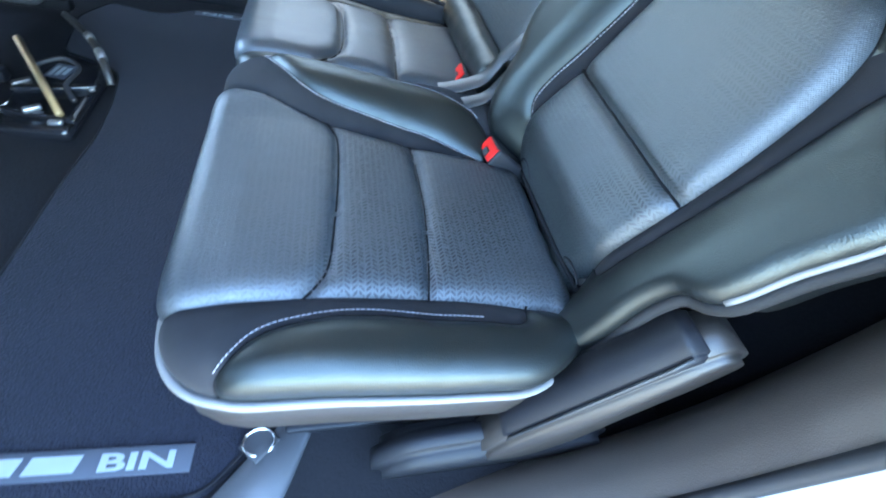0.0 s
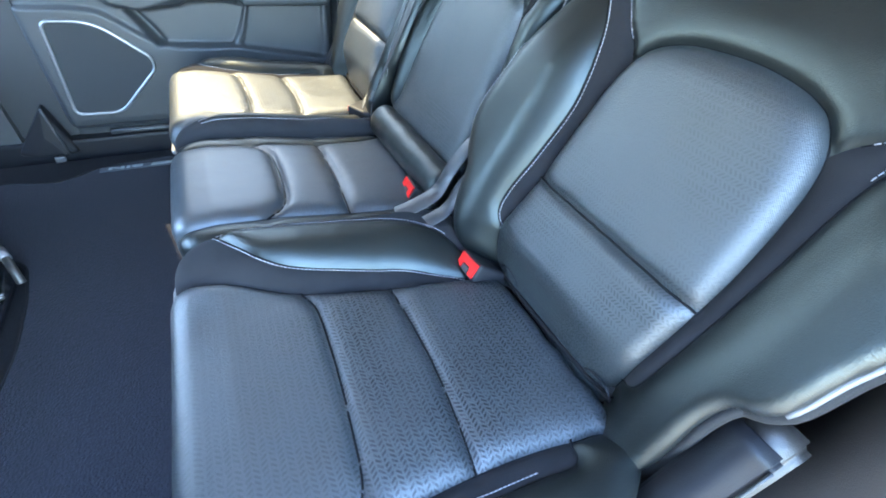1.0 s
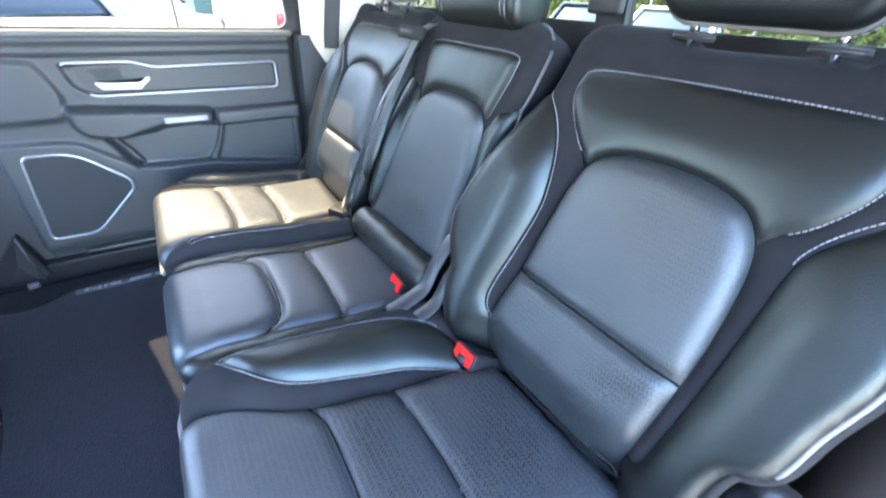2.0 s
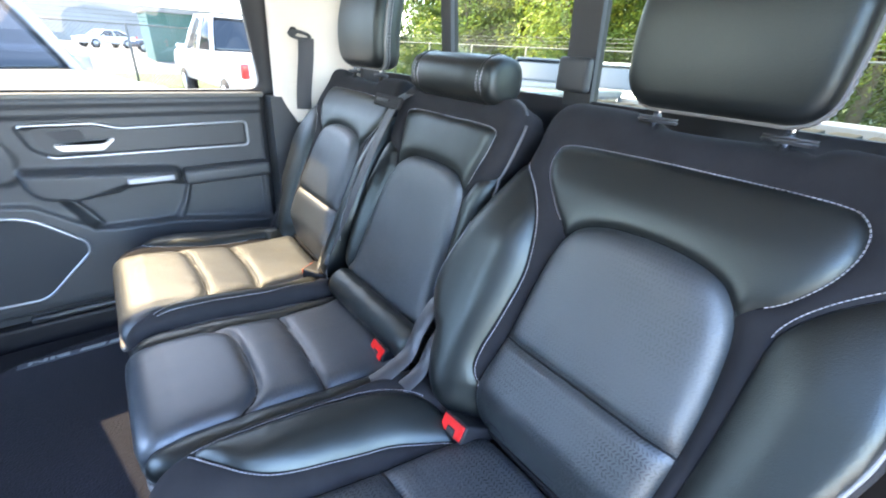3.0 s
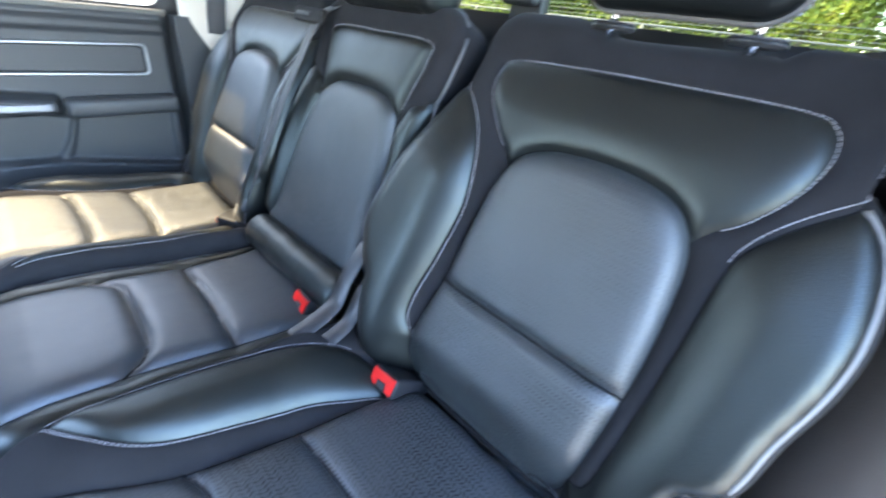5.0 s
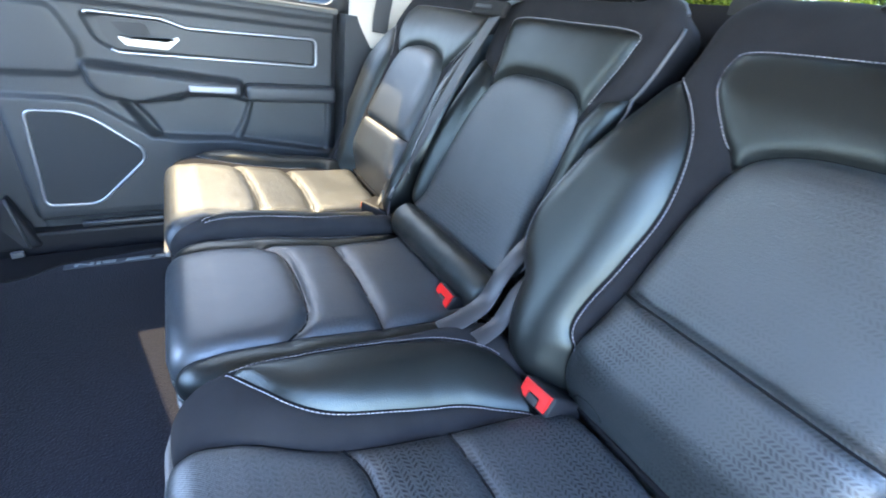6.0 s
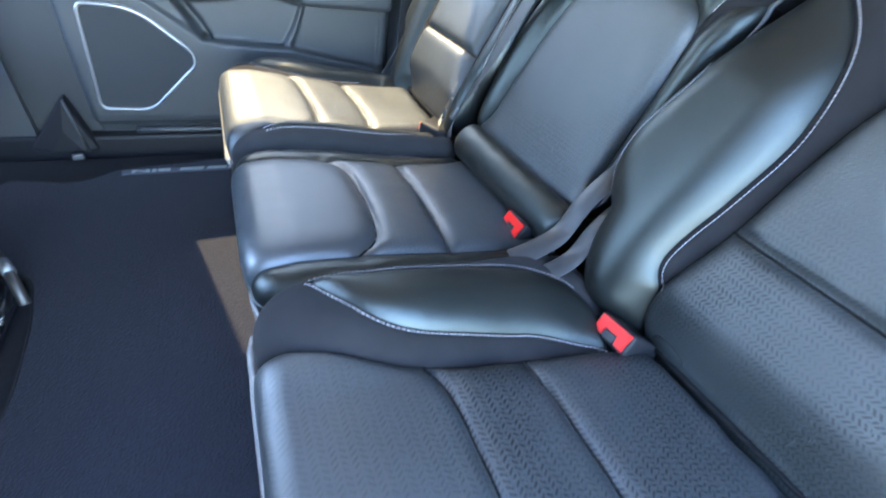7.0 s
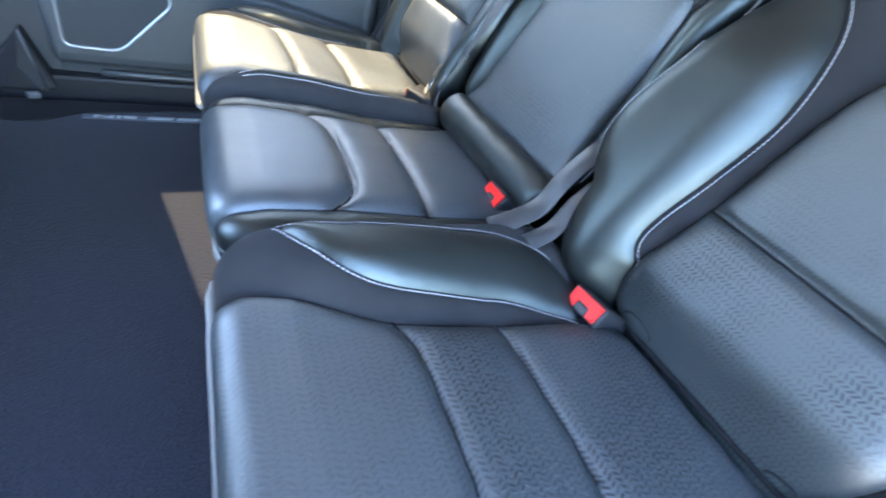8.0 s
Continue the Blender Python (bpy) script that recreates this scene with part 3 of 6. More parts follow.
def centre_cushion(ob):
    core = round_poly([(0.168, 0.243), (0.168, -0.132), (-0.119, -0.132), (-0.119, 0.243)], [0.01, 0.022, 0.022, 0.01], 8)
    ins = curve_pts([(-0.098, -0.34), (-0.100, -0.16), (-0.099, -0.06), (-0.102, 0.105), (-0.108, 0.21), (-0.112, 0.31), (0.158, 0.31), (0.154, 0.21), (0.149, 0.105), (0.147, -0.06), (0.147, -0.16), (0.146, -0.34)], True, 5)

    def base(a, b):
        return cushion_height(b) + 0.006 - 0.004 * ((a - 0.025) / 0.145) ** 2

    seam = curve_pts([(-0.100, -0.028), (-0.075, 0.0), (-0.040, 0.010), (0.022, 0.013), (0.085, 0.010), (0.120, 0.0), (0.148, -0.028)])
    quilt = Quilt(core, 0.022, 0.070, base, [("cushion_insert", ins, INSERT_FAINT, 0.012, 0.010), ("cushion_side", np.array([(0.02, -0.4), (0.02, 0.4), (0.4, 0.4), (0.4, -0.4)]), LEATHER, 0.006, 0.012)],
                  [(seam, 0.011, 0.009), (np.array([(-0.102, 0.105), (0.022, 0.110), (0.149, 0.105)]), 0.010, 0.009)],
                  ("cushion_side", LEATHER, 0.006, 0.012), lift_cushion, wrinkle=0.0006)
    made = quilt.build(ob, (-0.25, 0.30, -0.30, 0.36), 0.0055)
    for line in (ins[:26], ins[28:]):
        quilt.seam(line, made["cushion_insert"])
    for line, *_ in quilt.grooves:
        quilt.seam(line, made["cushion_insert"], 0.0015, 0.0010)
    rim = quilt.points(quilt.rim_line(0.045, lambda a, b: b < 0.20))
    k = int(np.argmax(np.linalg.norm(np.diff(rim, axis=0), axis=1))) + 1
    part("edge_welt", tube_mesh("edge_welt", np.roll(rim, -k, axis=0), 0.003, LEATHER, 6), None, ob)
    rim = quilt.points(quilt.rim_line(quilt.dmax, lambda a, b: b < -0.1))
    k = int(np.argmax(np.linalg.norm(np.diff(rim, axis=0), axis=1))) + 1
    part("piping", tube_mesh("piping", np.roll(rim, -k, axis=0), 0.0045, PIPING, 8), None, ob, "pale grey piping along the front edge")
    pan("seat_pan", quilt, ob, 0.03, PLASTIC_BROWN, 0.05)
    part("support_bracket", block(0.30, 0.04, 0.17, 0.008, pose(0.10, 0.0, 0.09)), PLASTIC, ob)
    part("floor_foot", block(0.36, 0.07, 0.018, 0.005, pose(0.11, 0.0, 0.013)), PLASTIC_GREY, ob)
    return ob


def back_shell(quilt, parent, thick):
    """The hard rear of a backrest, closing the sheet's rolled edge."""
    top = quilt.points(quilt.rim_line(quilt.dmax, step=0.02))
    n = len(top)
    inner = top - BACK_F * 0.01
    mid = inner.mean(axis=0)
    inner = mid + (inner - mid) * 0.94
    verts = np.vstack([top, inner])
    faces = [(i, (i + 1) % n, n + (i + 1) % n, n + i) for i in range(n)] + [tuple(range(n, 2 * n))]
    return part("rear_cover", mesh_data("rear_cover", verts, faces, PLASTIC), None, parent)


def outboard_back(ob, side):
    thin = 1.0 if side < 0 else 0.45
    core = curve_pts([(-0.226, 0.330), (-0.224, 0.262), (-0.196, 0.15), (-0.171, 0.045), (-0.183, -0.005), (-0.212, -0.040), (-0.226, -0.10), (-0.246, -0.128), (-0.30, -0.136), (-0.43, -0.140), (-0.545, -0.160),
                      (-0.598, -0.205), (-0.618, -0.16), (-0.618, -0.075), (-0.627, -0.032), (-0.650, -0.010), (-0.657, 0.045), (-0.667, 0.10), (-0.667, 0.15), (-0.656, 0.20), (-0.634, 0.245), (-0.629, 0.30),
                      (-0.620, 0.340), (-0.596, 0.350), (-0.560, 0.346), (-0.534, 0.328), (-0.45, 0.322), (-0.365, 0.322), (-0.335, 0.336), (-0.26, 0.338)], True, 5)
    ins = curve_pts([(-0.290, -0.10), (-0.303, -0.002), (-0.306, 0.075), (-0.312, 0.142), (-0.330, 0.186), (-0.365, 0.205), (-0.41, 0.211), (-0.456, 0.211), (-0.505, 0.202), (-0.533, 0.184),
                     (-0.552, 0.145), (-0.561, 0.069), (-0.562, 0.0), (-0.557, -0.09), (-0.545, -0.16), (-0.535, -0.22), (-0.32, -0.22), (-0.298, -0.16)], True, 5)
    yoke = curve_pts([(-0.316, 0.178), (-0.288, 0.207), (-0.252, 0.252), (-0.245, 0.285), (-0.262, 0.302), (-0.359, 0.307), (-0.44, 0.308), (-0.568, 0.307), (-0.598, 0.297), (-0.607, 0.270),
                      (-0.599, 0.235), (-0.577, 0.200), (-0.548, 0.172), (-0.53, 0.12), (-0.42, 0.10), (-0.335, 0.12)], True, 6)
    in_seam = curve_pts([(-0.12, 0.285), (-0.188, 0.262), (-0.236, 0.222), (-0.266, 0.176), (-0.282, 0.107), (-0.279, 0.03), (-0.272, -0.04), (-0.275, -0.075), (-0.292, -0.100), (-0.315, -0.14), (-0.33, -0.3)])
    core, in_seam = squeeze(core, -0.285, thin), squeeze(in_seam, -0.285, thin)
    inner = np.vstack([in_seam, [(-0.02, -0.3), (-0.02, 0.285)]])
    out_seam = curve_pts([(-0.76, 0.275), (-0.665, 0.256), (-0.635, 0.233), (-0.608, 0.206), (-0.589, 0.178), (-0.582, 0.151), (-0.581, 0.08), (-0.580, 0.020), (-0.576, -0.060), (-0.572, -0.098), (-0.566, -0.113), (-0.555, -0.118), (-0.53, -0.125), (-0.50, -0.3)])
    outer = np.vstack([out_seam, [(-0.88, -0.3), (-0.88, 0.275)]])

    def base(a, b):
        c = np.abs(a + 0.43)
        bol = 0.026 * sstep(c, 0.12, 0.20) * sstep(-b, -0.24, -0.12) * np.where(a < -0.43, 0.65 * sstep(b, -0.24, 0.06), 1.0)
        low = 0.012 * sstep(-b, -0.16, 0.10) - 0.044 * sstep(-b, 0.07, 0.175) * (1 - 0.85 * sstep(c, 0.11, 0.17))
        return bol + low - 0.006 - 0.016 * sstep(b, 0.235, 0.33)

    quilt = Quilt(core, 0.032, 0.11, base,
                  [("back_insert", ins, INSERT_BACK, 0.018, 0.012), ("yoke_panel", yoke, LEATHER, 0.006, 0.008), ("back_inner_bolster", inner, LEATHER, 0.012, 0.022), ("back_outer_bolster", outer, LEATHER, 0.009, 0.016)],
                  [(curve_pts([(-0.303, 0.001), (-0.43, 0.001), (-0.562, 0.0)]), 0.011, 0.007)],
                  ("fabric_yoke", SUEDE, 0.003, 0.015), to_side(lift_back, side), wrinkle=0.0004,
                  roll=lambda a, b: (0.032 if side < 0 else 0.020) - (0.027 if side < 0 else 0.012) * sstep(-a, 0.50, 0.60))
    made = quilt.build(ob, (-0.82, -0.04, -0.34, 0.47), 0.0048)
    quilt.seam(ins[:72], made["fabric_yoke"])
    for line in (in_seam, out_seam, yoke[:71]):
        quilt.seam(line, made["fabric_yoke"], clip=ins)
    for line, *_ in quilt.grooves:
        quilt.seam(line, made["back_insert"], 0.0014, 0.0034)
    quilt.stitches("stitching", yoke[3:70], made["yoke_panel"], off=0.001)
    quilt.stitches("stitching", in_seam[8:64] + np.array((-0.006, 0.0)), made["fabric_yoke"])
    quilt.stitches("stitching", out_seam[8:40] + np.array((0.002, 0.007)), made["fabric_yoke"])
    quilt.stitches("stitching", curve_pts([(-0.634, 0.348), (-0.641, 0.305), (-0.646, 0.268)]), made["fabric_yoke"])
    quilt.stitches("stitching", squeeze(curve_pts([(-0.10, 0.20), (-0.165, 0.135), (-0.150, 0.04), (-0.155, -0.05)])[8:], -0.285, thin), made["back_inner_bolster"])
    rim = quilt.rim_line(0.0, None, 0.006)
    out = (quilt.rim_line(0.01, None, 0.006) - rim) / 0.01
    keep = (rim[:, 0] < -0.55) & (rim[:, 1] > -0.012) & (rim[:, 1] < 0.240)
    edge = (rim + out * (0.011 + 0.0 * rim[:, 1])[:, None])[keep]
    part("piping", tube_mesh("piping", quilt.points(edge), 0.0038, PIPING, 8), None, ob, "pale grey piping along the outer edge")
    keep = (rim[:, 0] < -0.55) & (rim[:, 1] > -0.22) & (rim[:, 1] < 0.25)
    edge = (rim + out * (0.021 + 0.005 * sstep(rim[:, 1], -0.05, 0.0))[:, None])[keep]
    part("edge_welt", tube_mesh("edge_welt", quilt.points(edge, 0.002), 0.0078, WELT, 8), None, ob)
    quilt.stitches("stitching", quilt.rim_line(0.041, lambda a, b: a < -0.55 and -0.22 < b < 0.262, 0.006), made["back_outer_bolster"], 0.008, 0.005, 0.0009)
    back_shell(quilt, ob, 0.05)
    for y in (side * 0.363, side * 0.508):
        m = Matrix.Translation((0.487, y, 0.7725)) @ pose(0, 0, 0, 0, 6, 0) @ Matrix.Diagonal((0.55, 1.0, 1.0, 1.0))
        guide = part("headrest_guide", rod(0.027, 0.007, 28, 0.025, m, 0.002), PLASTIC, ob, "oval black plastic headrest guide")
        ring = [tuple(m @ Vector((0.0245 * math.cos(q), 0.0245 * math.sin(q), 0.0034))) for q in np.linspace(0, 2 * math.pi, 28, endpoint=False)]
        part("guide_rim", tube_mesh("guide_rim", ring, 0.0011, PLASTIC_GREY, 6, True), None, guide)
    return quilt


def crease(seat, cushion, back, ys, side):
    """A dark cord standing in for the shade in the crease where a backrest meets its cushion."""
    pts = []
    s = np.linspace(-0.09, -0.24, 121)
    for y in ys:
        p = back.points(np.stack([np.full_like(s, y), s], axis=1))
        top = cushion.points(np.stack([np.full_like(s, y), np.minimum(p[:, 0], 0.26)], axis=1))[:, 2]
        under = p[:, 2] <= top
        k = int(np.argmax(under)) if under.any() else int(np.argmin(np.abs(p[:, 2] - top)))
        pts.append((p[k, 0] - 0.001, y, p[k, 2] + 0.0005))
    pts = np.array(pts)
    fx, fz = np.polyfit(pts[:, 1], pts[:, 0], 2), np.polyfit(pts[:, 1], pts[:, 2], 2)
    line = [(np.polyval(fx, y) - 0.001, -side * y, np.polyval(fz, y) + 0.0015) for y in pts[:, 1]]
    # black cord gives the shadow gap its dark line; no sewn seam here
    part("crease_shade", tube_mesh("crease_shade", line, 0.0036, SEAM, 8), None, seat)


def headrest(y):
    """A head restraint: a padded front, a piped seam, a shell behind and two steel posts."""
    ob = thing("headrest", "black leather headrest with pale piping on two steel posts", "headrest", "rear headrests", base=(0.48, y, 0.77))
    o, d, f = np.array((0.472, y, 0.894)), np.array((0.15, 0, 0.989)), np.array((-0.989, 0, 0.15))
    core = round_poly([(-0.091, -0.088), (0.091, -0.088), (0.096, -0.020), (0.092, 0.040), (0.077, 0.110), (-0.077, 0.110), (-0.092, 0.040), (-0.096, -0.020)], [0.022, 0.022, 0.05, 0.05, 0.026, 0.026, 0.05, 0.05], 6)

    def lift(loc):
        return o + np.outer(loc[:, 0], (0, 1, 0)) + np.outer(loc[:, 1], d) + np.outer(loc[:, 2], f)

    def base(a, b):
        return 0.024 - 0.35 * a * a - 1.7 * (b - 0.005) ** 2

    quilt = Quilt(core, 0.016, 0.034, base, [], (), ("front_pad", LEATHER, 0.0, 0.02), lift, wrinkle=0.0002, notch=0.0)
    quilt.build(ob, (-0.18, 0.18, -0.17, 0.17), 0.006)
    rim = quilt.points(quilt.rim_line(quilt.dmax, step=0.007))
    part("piping", tube_mesh("piping", rim, 0.0040, PIPING, 8, True), None, ob, "pale grey piping round the pad")
    n = len(rim)
    mid = rim.mean(axis=0)
    rings = [rim - f * 0.002]
    for k, (sc, dep) in enumerate(((1.0, 0.016), (0.97, 0.030), (0.90, 0.044), (0.76, 0.054), (0.45, 0.060))):
        rings.append(mid + (rim - mid) * sc - f * dep)
    faces = [(k * n + i, k * n + (i + 1) % n, (k + 1) * n + (i + 1) % n, (k + 1) * n + i) for k in range(5) for i in range(n)]
    faces.append(tuple(range(5 * n, 6 * n)))
    shell = part("rear_pad", mesh_data("rear_pad", np.vstack(rings), faces, LEATHER, True, np.vstack(rings)[:, 1:]), None, ob)
    verts, fs = [], []
    for dep in (0.006, 0.012):
        line = mid + (rim - mid) * 1.012 - f * dep
        line = resample(np.vstack([line, line[:1]]), 0.0075)
        for a, b in zip(line[:-1], line[1:]):
            v, g = tube([a + (b - a) * 0.15, (a + b) / 2 + (a - mid) * 0.006, a + (b - a) * 0.85], 0.0008, 5)
            m = len(verts)
            verts += v
            fs += [tuple(m + x for x in h) for h in g]
    part("stitching", mesh_data("stitching", verts, fs, THREAD), None, shell, "pale grey thread in short stitches")
    side = -1 if y < 0 else 1
    part("release_knob", rod(0.009, 0.014, 16, 0.008, Matrix.Translation(Vector(mid) + Vector((0.010, side * 0.1165, 0.0))) @ pose(0, 0, 0, 90, 0, 0), 0.002), PLASTIC, shell)
    for dy in (-0.077, 0.069):
        foot, top = np.array((0.484, y + dy, 0.755)), np.array((0.496, y + dy, 0.83))
        part("post", tube_mesh("post", [foot, (foot + top) / 2, top], 0.0055, CHROME, 14), None, ob, "polished steel post")
    return ob


def centre_back(ob):
    core = round_poly([(0.178, -0.09), (0.178, 0.04), (0.168, 0.16), (0.158, 0.325), (-0.150, 0.325), (-0.136, 0.24), (-0.114, 0.158), (-0.098, 0.046), (-0.095, -0.09)], [0.02, 0.1, 0.1, 0.03, 0.03, 0.1, 0.1, 0.1, 0.02], 8)
    ins = curve_pts([(-0.106, -0.14), (-0.105, -0.05), (-0.103, 0.03), (-0.103, 0.12), (-0.096, 0.172), (-0.070, 0.200), (-0.02, 0.208), (0.03, 0.208), (0.080, 0.202), (0.116, 0.174),
                     (0.138, 0.12), (0.152, 0.03), (0.162, -0.05), (0.165, -0.14)], True, 5)
    yoke = curve_pts([(-0.100, 0.178), (-0.112, 0.215), (-0.130, 0.270), (-0.120, 0.294), (0.0, 0.296), (0.120, 0.294), (0.136, 0.272), (0.128, 0.215), (0.118, 0.175), (0.095, 0.12), (-0.085, 0.12)], True, 6)
    lower = np.array([(-0.30, -0.3), (-0.30, 0.21), (-0.165, 0.215), (-0.122, 0.200), (-0.100, 0.16), (0.120, 0.16), (0.138, 0.200), (0.175, 0.215), (0.30, 0.21), (0.30, -0.3)])

    def base(a, b):
        run = np.interp(b, [-0.16, -0.07, 0.20, 0.30], [-0.022, -0.016, 0.004, 0.012]) + 0.07 * a * (1 - sstep(b, 0.0, 0.25))
        return run + 0.010 * sstep(np.abs(a - 0.03), 0.125, 0.165) * sstep(-b, -0.2, -0.1)

    quilt = Quilt(core, 0.022, 0.09, base, [("back_insert", ins, INSERT_BACK, 0.015, 0.010), ("yoke_panel", yoke, LEATHER, 0.008, 0.008), ("back_bolster", lower, LEATHER, 0.010, 0.018)], (),
                  ("fabric_yoke", SUEDE, 0.003, 0.015), lift_back, wrinkle=0.0006)
    made = quilt.build(ob, (-0.28, 0.32, -0.22, 0.44), 0.0055)
    for line in (ins[2:66], yoke[:50]):
        quilt.seam(line, made["fabric_yoke"])
    quilt.stitches("stitching", yoke[2:47], made["yoke_panel"], off=0.001)
    rim = quilt.points(quilt.rim_line(0.036, lambda a, b: b > -0.08))
    k = int(np.argmax(np.linalg.norm(np.diff(rim, axis=0), axis=1))) + 1
    part("edge_welt", tube_mesh("edge_welt", np.roll(rim, -k, axis=0), 0.0035, PLASTIC_GREY, 6), None, ob)
    back_shell(quilt, ob, 0.04)
    # the roll under the backrest, creased at its ends
    verts, faces = [], []
    na, nr = 60, 28
    for i in range(na + 1):
        y = -0.130 + 0.300 * i / na
        e = min(1.0, (0.150 - abs(y - 0.020)) / 0.016)
        swell = math.sqrt(max(0.0, 1 - (1 - e) ** 2)) * 0.16 + 0.84
        for k in range(nr):
            q = 2 * math.pi * k / nr
            cr = 0.0014 * noise.noise((y * 30, math.cos(q) * 2, math.sin(q) * 2)) + 0.0010 * noise.noise((y * 160, q * 1.3, 2.0)) * (1 - e * 0.5)
            rr = 0.036 * swell + cr
            c = on_back(y, -0.131 + rr * 1.0 * math.sin(q), 0.010 + 0.04 * y + rr * 0.85 * math.cos(q))
            verts.append(tuple(c))
    for i in range(na):
        for k in range(nr):
            l = (k + 1) % nr
            faces.append((i * nr + k, i * nr + l, (i + 1) * nr + l, (i + 1) * nr + k))
    faces += [tuple(range(nr))[::-1], tuple(range(na * nr, (na + 1) * nr))]
    part("armrest_roll", mesh_data("armrest_roll", verts, faces, LEATHER, True, [(v[1], v[2]) for v in verts]), None, ob, "creased black leather roll")
    return ob


def centre_headrest():
    ob = thing("headrest", "low round black leather middle headrest roll", "headrest", "rear headrests", base=(0.45, 0.0, 0.75))
    verts, faces = [], []
    prof = [(-0.120, 0.0), (-0.1195, 0.55), (-0.117, 0.80), (-0.112, 0.93), (-0.104, 0.985), (-0.094, 1.0), (-0.090, 0.97), (-0.086, 1.0), (-0.04, 1.015), (0.04, 1.015), (0.086, 1.0), (0.090, 0.97), (0.094, 1.0),
            (0.104, 0.985), (0.112, 0.93), (0.117, 0.80), (0.1195, 0.55), (0.120, 0.0)]
    nr = 32
    for y, s in prof:
        for k in range(nr):
            q = 2 * math.pi * k / nr
            cx, cz = math.cos(q), math.sin(q)
            verts.append((0.452 + 0.043 * s * abs(cx) ** 0.85 * math.copysign(1, cx), y, 0.797 + 0.040 * s * abs(cz) ** 0.85 * math.copysign(1, cz)))
    for i in range(len(prof) - 1):
        for k in range(nr):
            l = (k + 1) % nr
            faces.append((i * nr + k, i * nr + l, (i + 1) * nr + l, (i + 1) * nr + k))
    roll = part("roll", mesh_data("roll", verts, faces, LEATHER, True, [(v[1], v[2]) for v in verts]), None, ob)
    for y in (-0.091, 0.091):
        ring = [(0.452 + 0.0435 * math.cos(q), y, 0.797 + 0.0405 * math.sin(q)) for q in np.linspace(0, 2 * math.pi, 40, endpoint=False)]
        part("welt", tube_mesh("welt", ring, 0.0022, LEATHER, 6, True), None, roll)
        verts, fs = [], []
        for dy in (-0.0055, 0.0055):
            for k in range(44):
                seg = [(0.452 + 0.0438 * math.cos(q), y + dy, 0.797 + 0.0408 * math.sin(q)) for q in 2 * math.pi * (k + np.array((0.15, 0.5, 0.85))) / 44]
                v, g = tube(seg, 0.0008, 5)
                m = len(verts)
                verts += v
                fs += [tuple(m + x for x in h) for h in g]
        part("stitching", mesh_data("stitching", verts, fs, THREAD), None, roll, "pale grey thread in short stitches")
    part("base_pad", block(0.07, 0.19, 0.03, 0.010, pose(0.470, 0.0, 0.757)), SUEDE, ob)
    return ob


MIRROR = Matrix.Diagonal((1, -1, 1, 1))
seat_near = thing("rear_seat", "black leather outboard rear seat with suede yoke and grey piping", "car seat", "rear bench seats", base=(0.12, -0.42, 0.0))
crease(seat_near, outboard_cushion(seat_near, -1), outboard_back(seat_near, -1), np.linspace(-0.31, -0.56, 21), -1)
seat_far = thing("rear_seat", "black leather outboard rear seat with sunlit cushion and suede yoke", "car seat", "rear bench seats", base=(0.12, 0.42, 0.0))
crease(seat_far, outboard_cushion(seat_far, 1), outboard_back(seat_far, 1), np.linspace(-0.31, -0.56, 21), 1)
seat_mid = thing("rear_seat", "narrow black leather middle rear seat with armrest roll", "car seat", "rear bench seats", base=(0.12, 0.0, 0.0))
centre_cushion(seat_mid)
centre_back(seat_mid)
rest_near = headrest(-0.430)
copy_thing(rest_near, MIRROR @ rest_near.matrix_basis)
centre_headrest()

# ---- the cab ----
def struct(name, data, material, label, category, smooth=False):
    ob = part(name, data, material, None, "", smooth)
    return tagged(ob, label, category, kind="structure")


def prism(poly, y0, y1, lean=0.0, z_ref=0.675):
    """A slab from an outline in x and z, between two planes across the cab; above z_ref it leans inwards."""
    bm = bmesh.new()
    rows = []
    for y in (y0, y1):
        rows.append([bm.verts.new((x, y - math.copysign(lean, y) * max(0.0, z - z_ref), z)) for x, z in poly])
    n = len(poly)
    for i in range(n):
        j = (i + 1) % n
        bm.faces.new((rows[0][i], rows[0][j], rows[1][j], rows[1][i]))
    bm.faces.new(rows[0])
    bm.faces.new(rows[1][::-1])
    bmesh.ops.recalc_face_normals(bm, faces=bm.faces)
    return bm


def ring_plate(outer, inner, thick):
    """A flat frame between two outlines with the same count of points, in the plane of its first two axes."""
    n = len(outer)
    v = [(a, b, c) for c in (thick / 2, -thick / 2) for a, b in outer] + [(a, b, c) for c in (thick / 2, -thick / 2) for a, b in inner]
    f = []
    for i in range(n):
        j = (i + 1) % n
        f += [(i, j, 2 * n + j, 2 * n + i), (n + j, n + i, 3 * n + i, 3 * n + j), (j, i, n + i, n + j), (2 * n + i, 2 * n + j, 3 * n + j, 3 * n + i)]
    return v, f


floor_v, floor_f = [], []
nx, ny = 60, 60
for i in range(nx + 1):
    for j in range(ny + 1):
        x, y = -1.30 + 1.9 * i / nx, -0.80 + 1.62 * j / ny
        hump = 0.035 * sstep(-x, 0.50, 0.75) * sstep(-abs(y), -0.30, -0.10)
        floor_v.append((x, y, -0.006 + hump + 0.0015 * noise.noise((x * 9, y * 9, 0))))
for i in range(nx):
    for j in range(ny):
        a = i * (ny + 1) + j
        floor_f.append((a, a + ny + 1, a + ny + 2, a + 1))
struct("floor", mesh_data("floor", floor_v, floor_f, CARPET_DARK), None, "dark carpeted floor of a truck's rear cab", "floor")
struct("floor_pan", block(2.6, 1.72, 0.05, 0.0, pose(-0.45, 0.0, -0.05)), PLASTIC, "metal floor pan under the carpet", "floor")


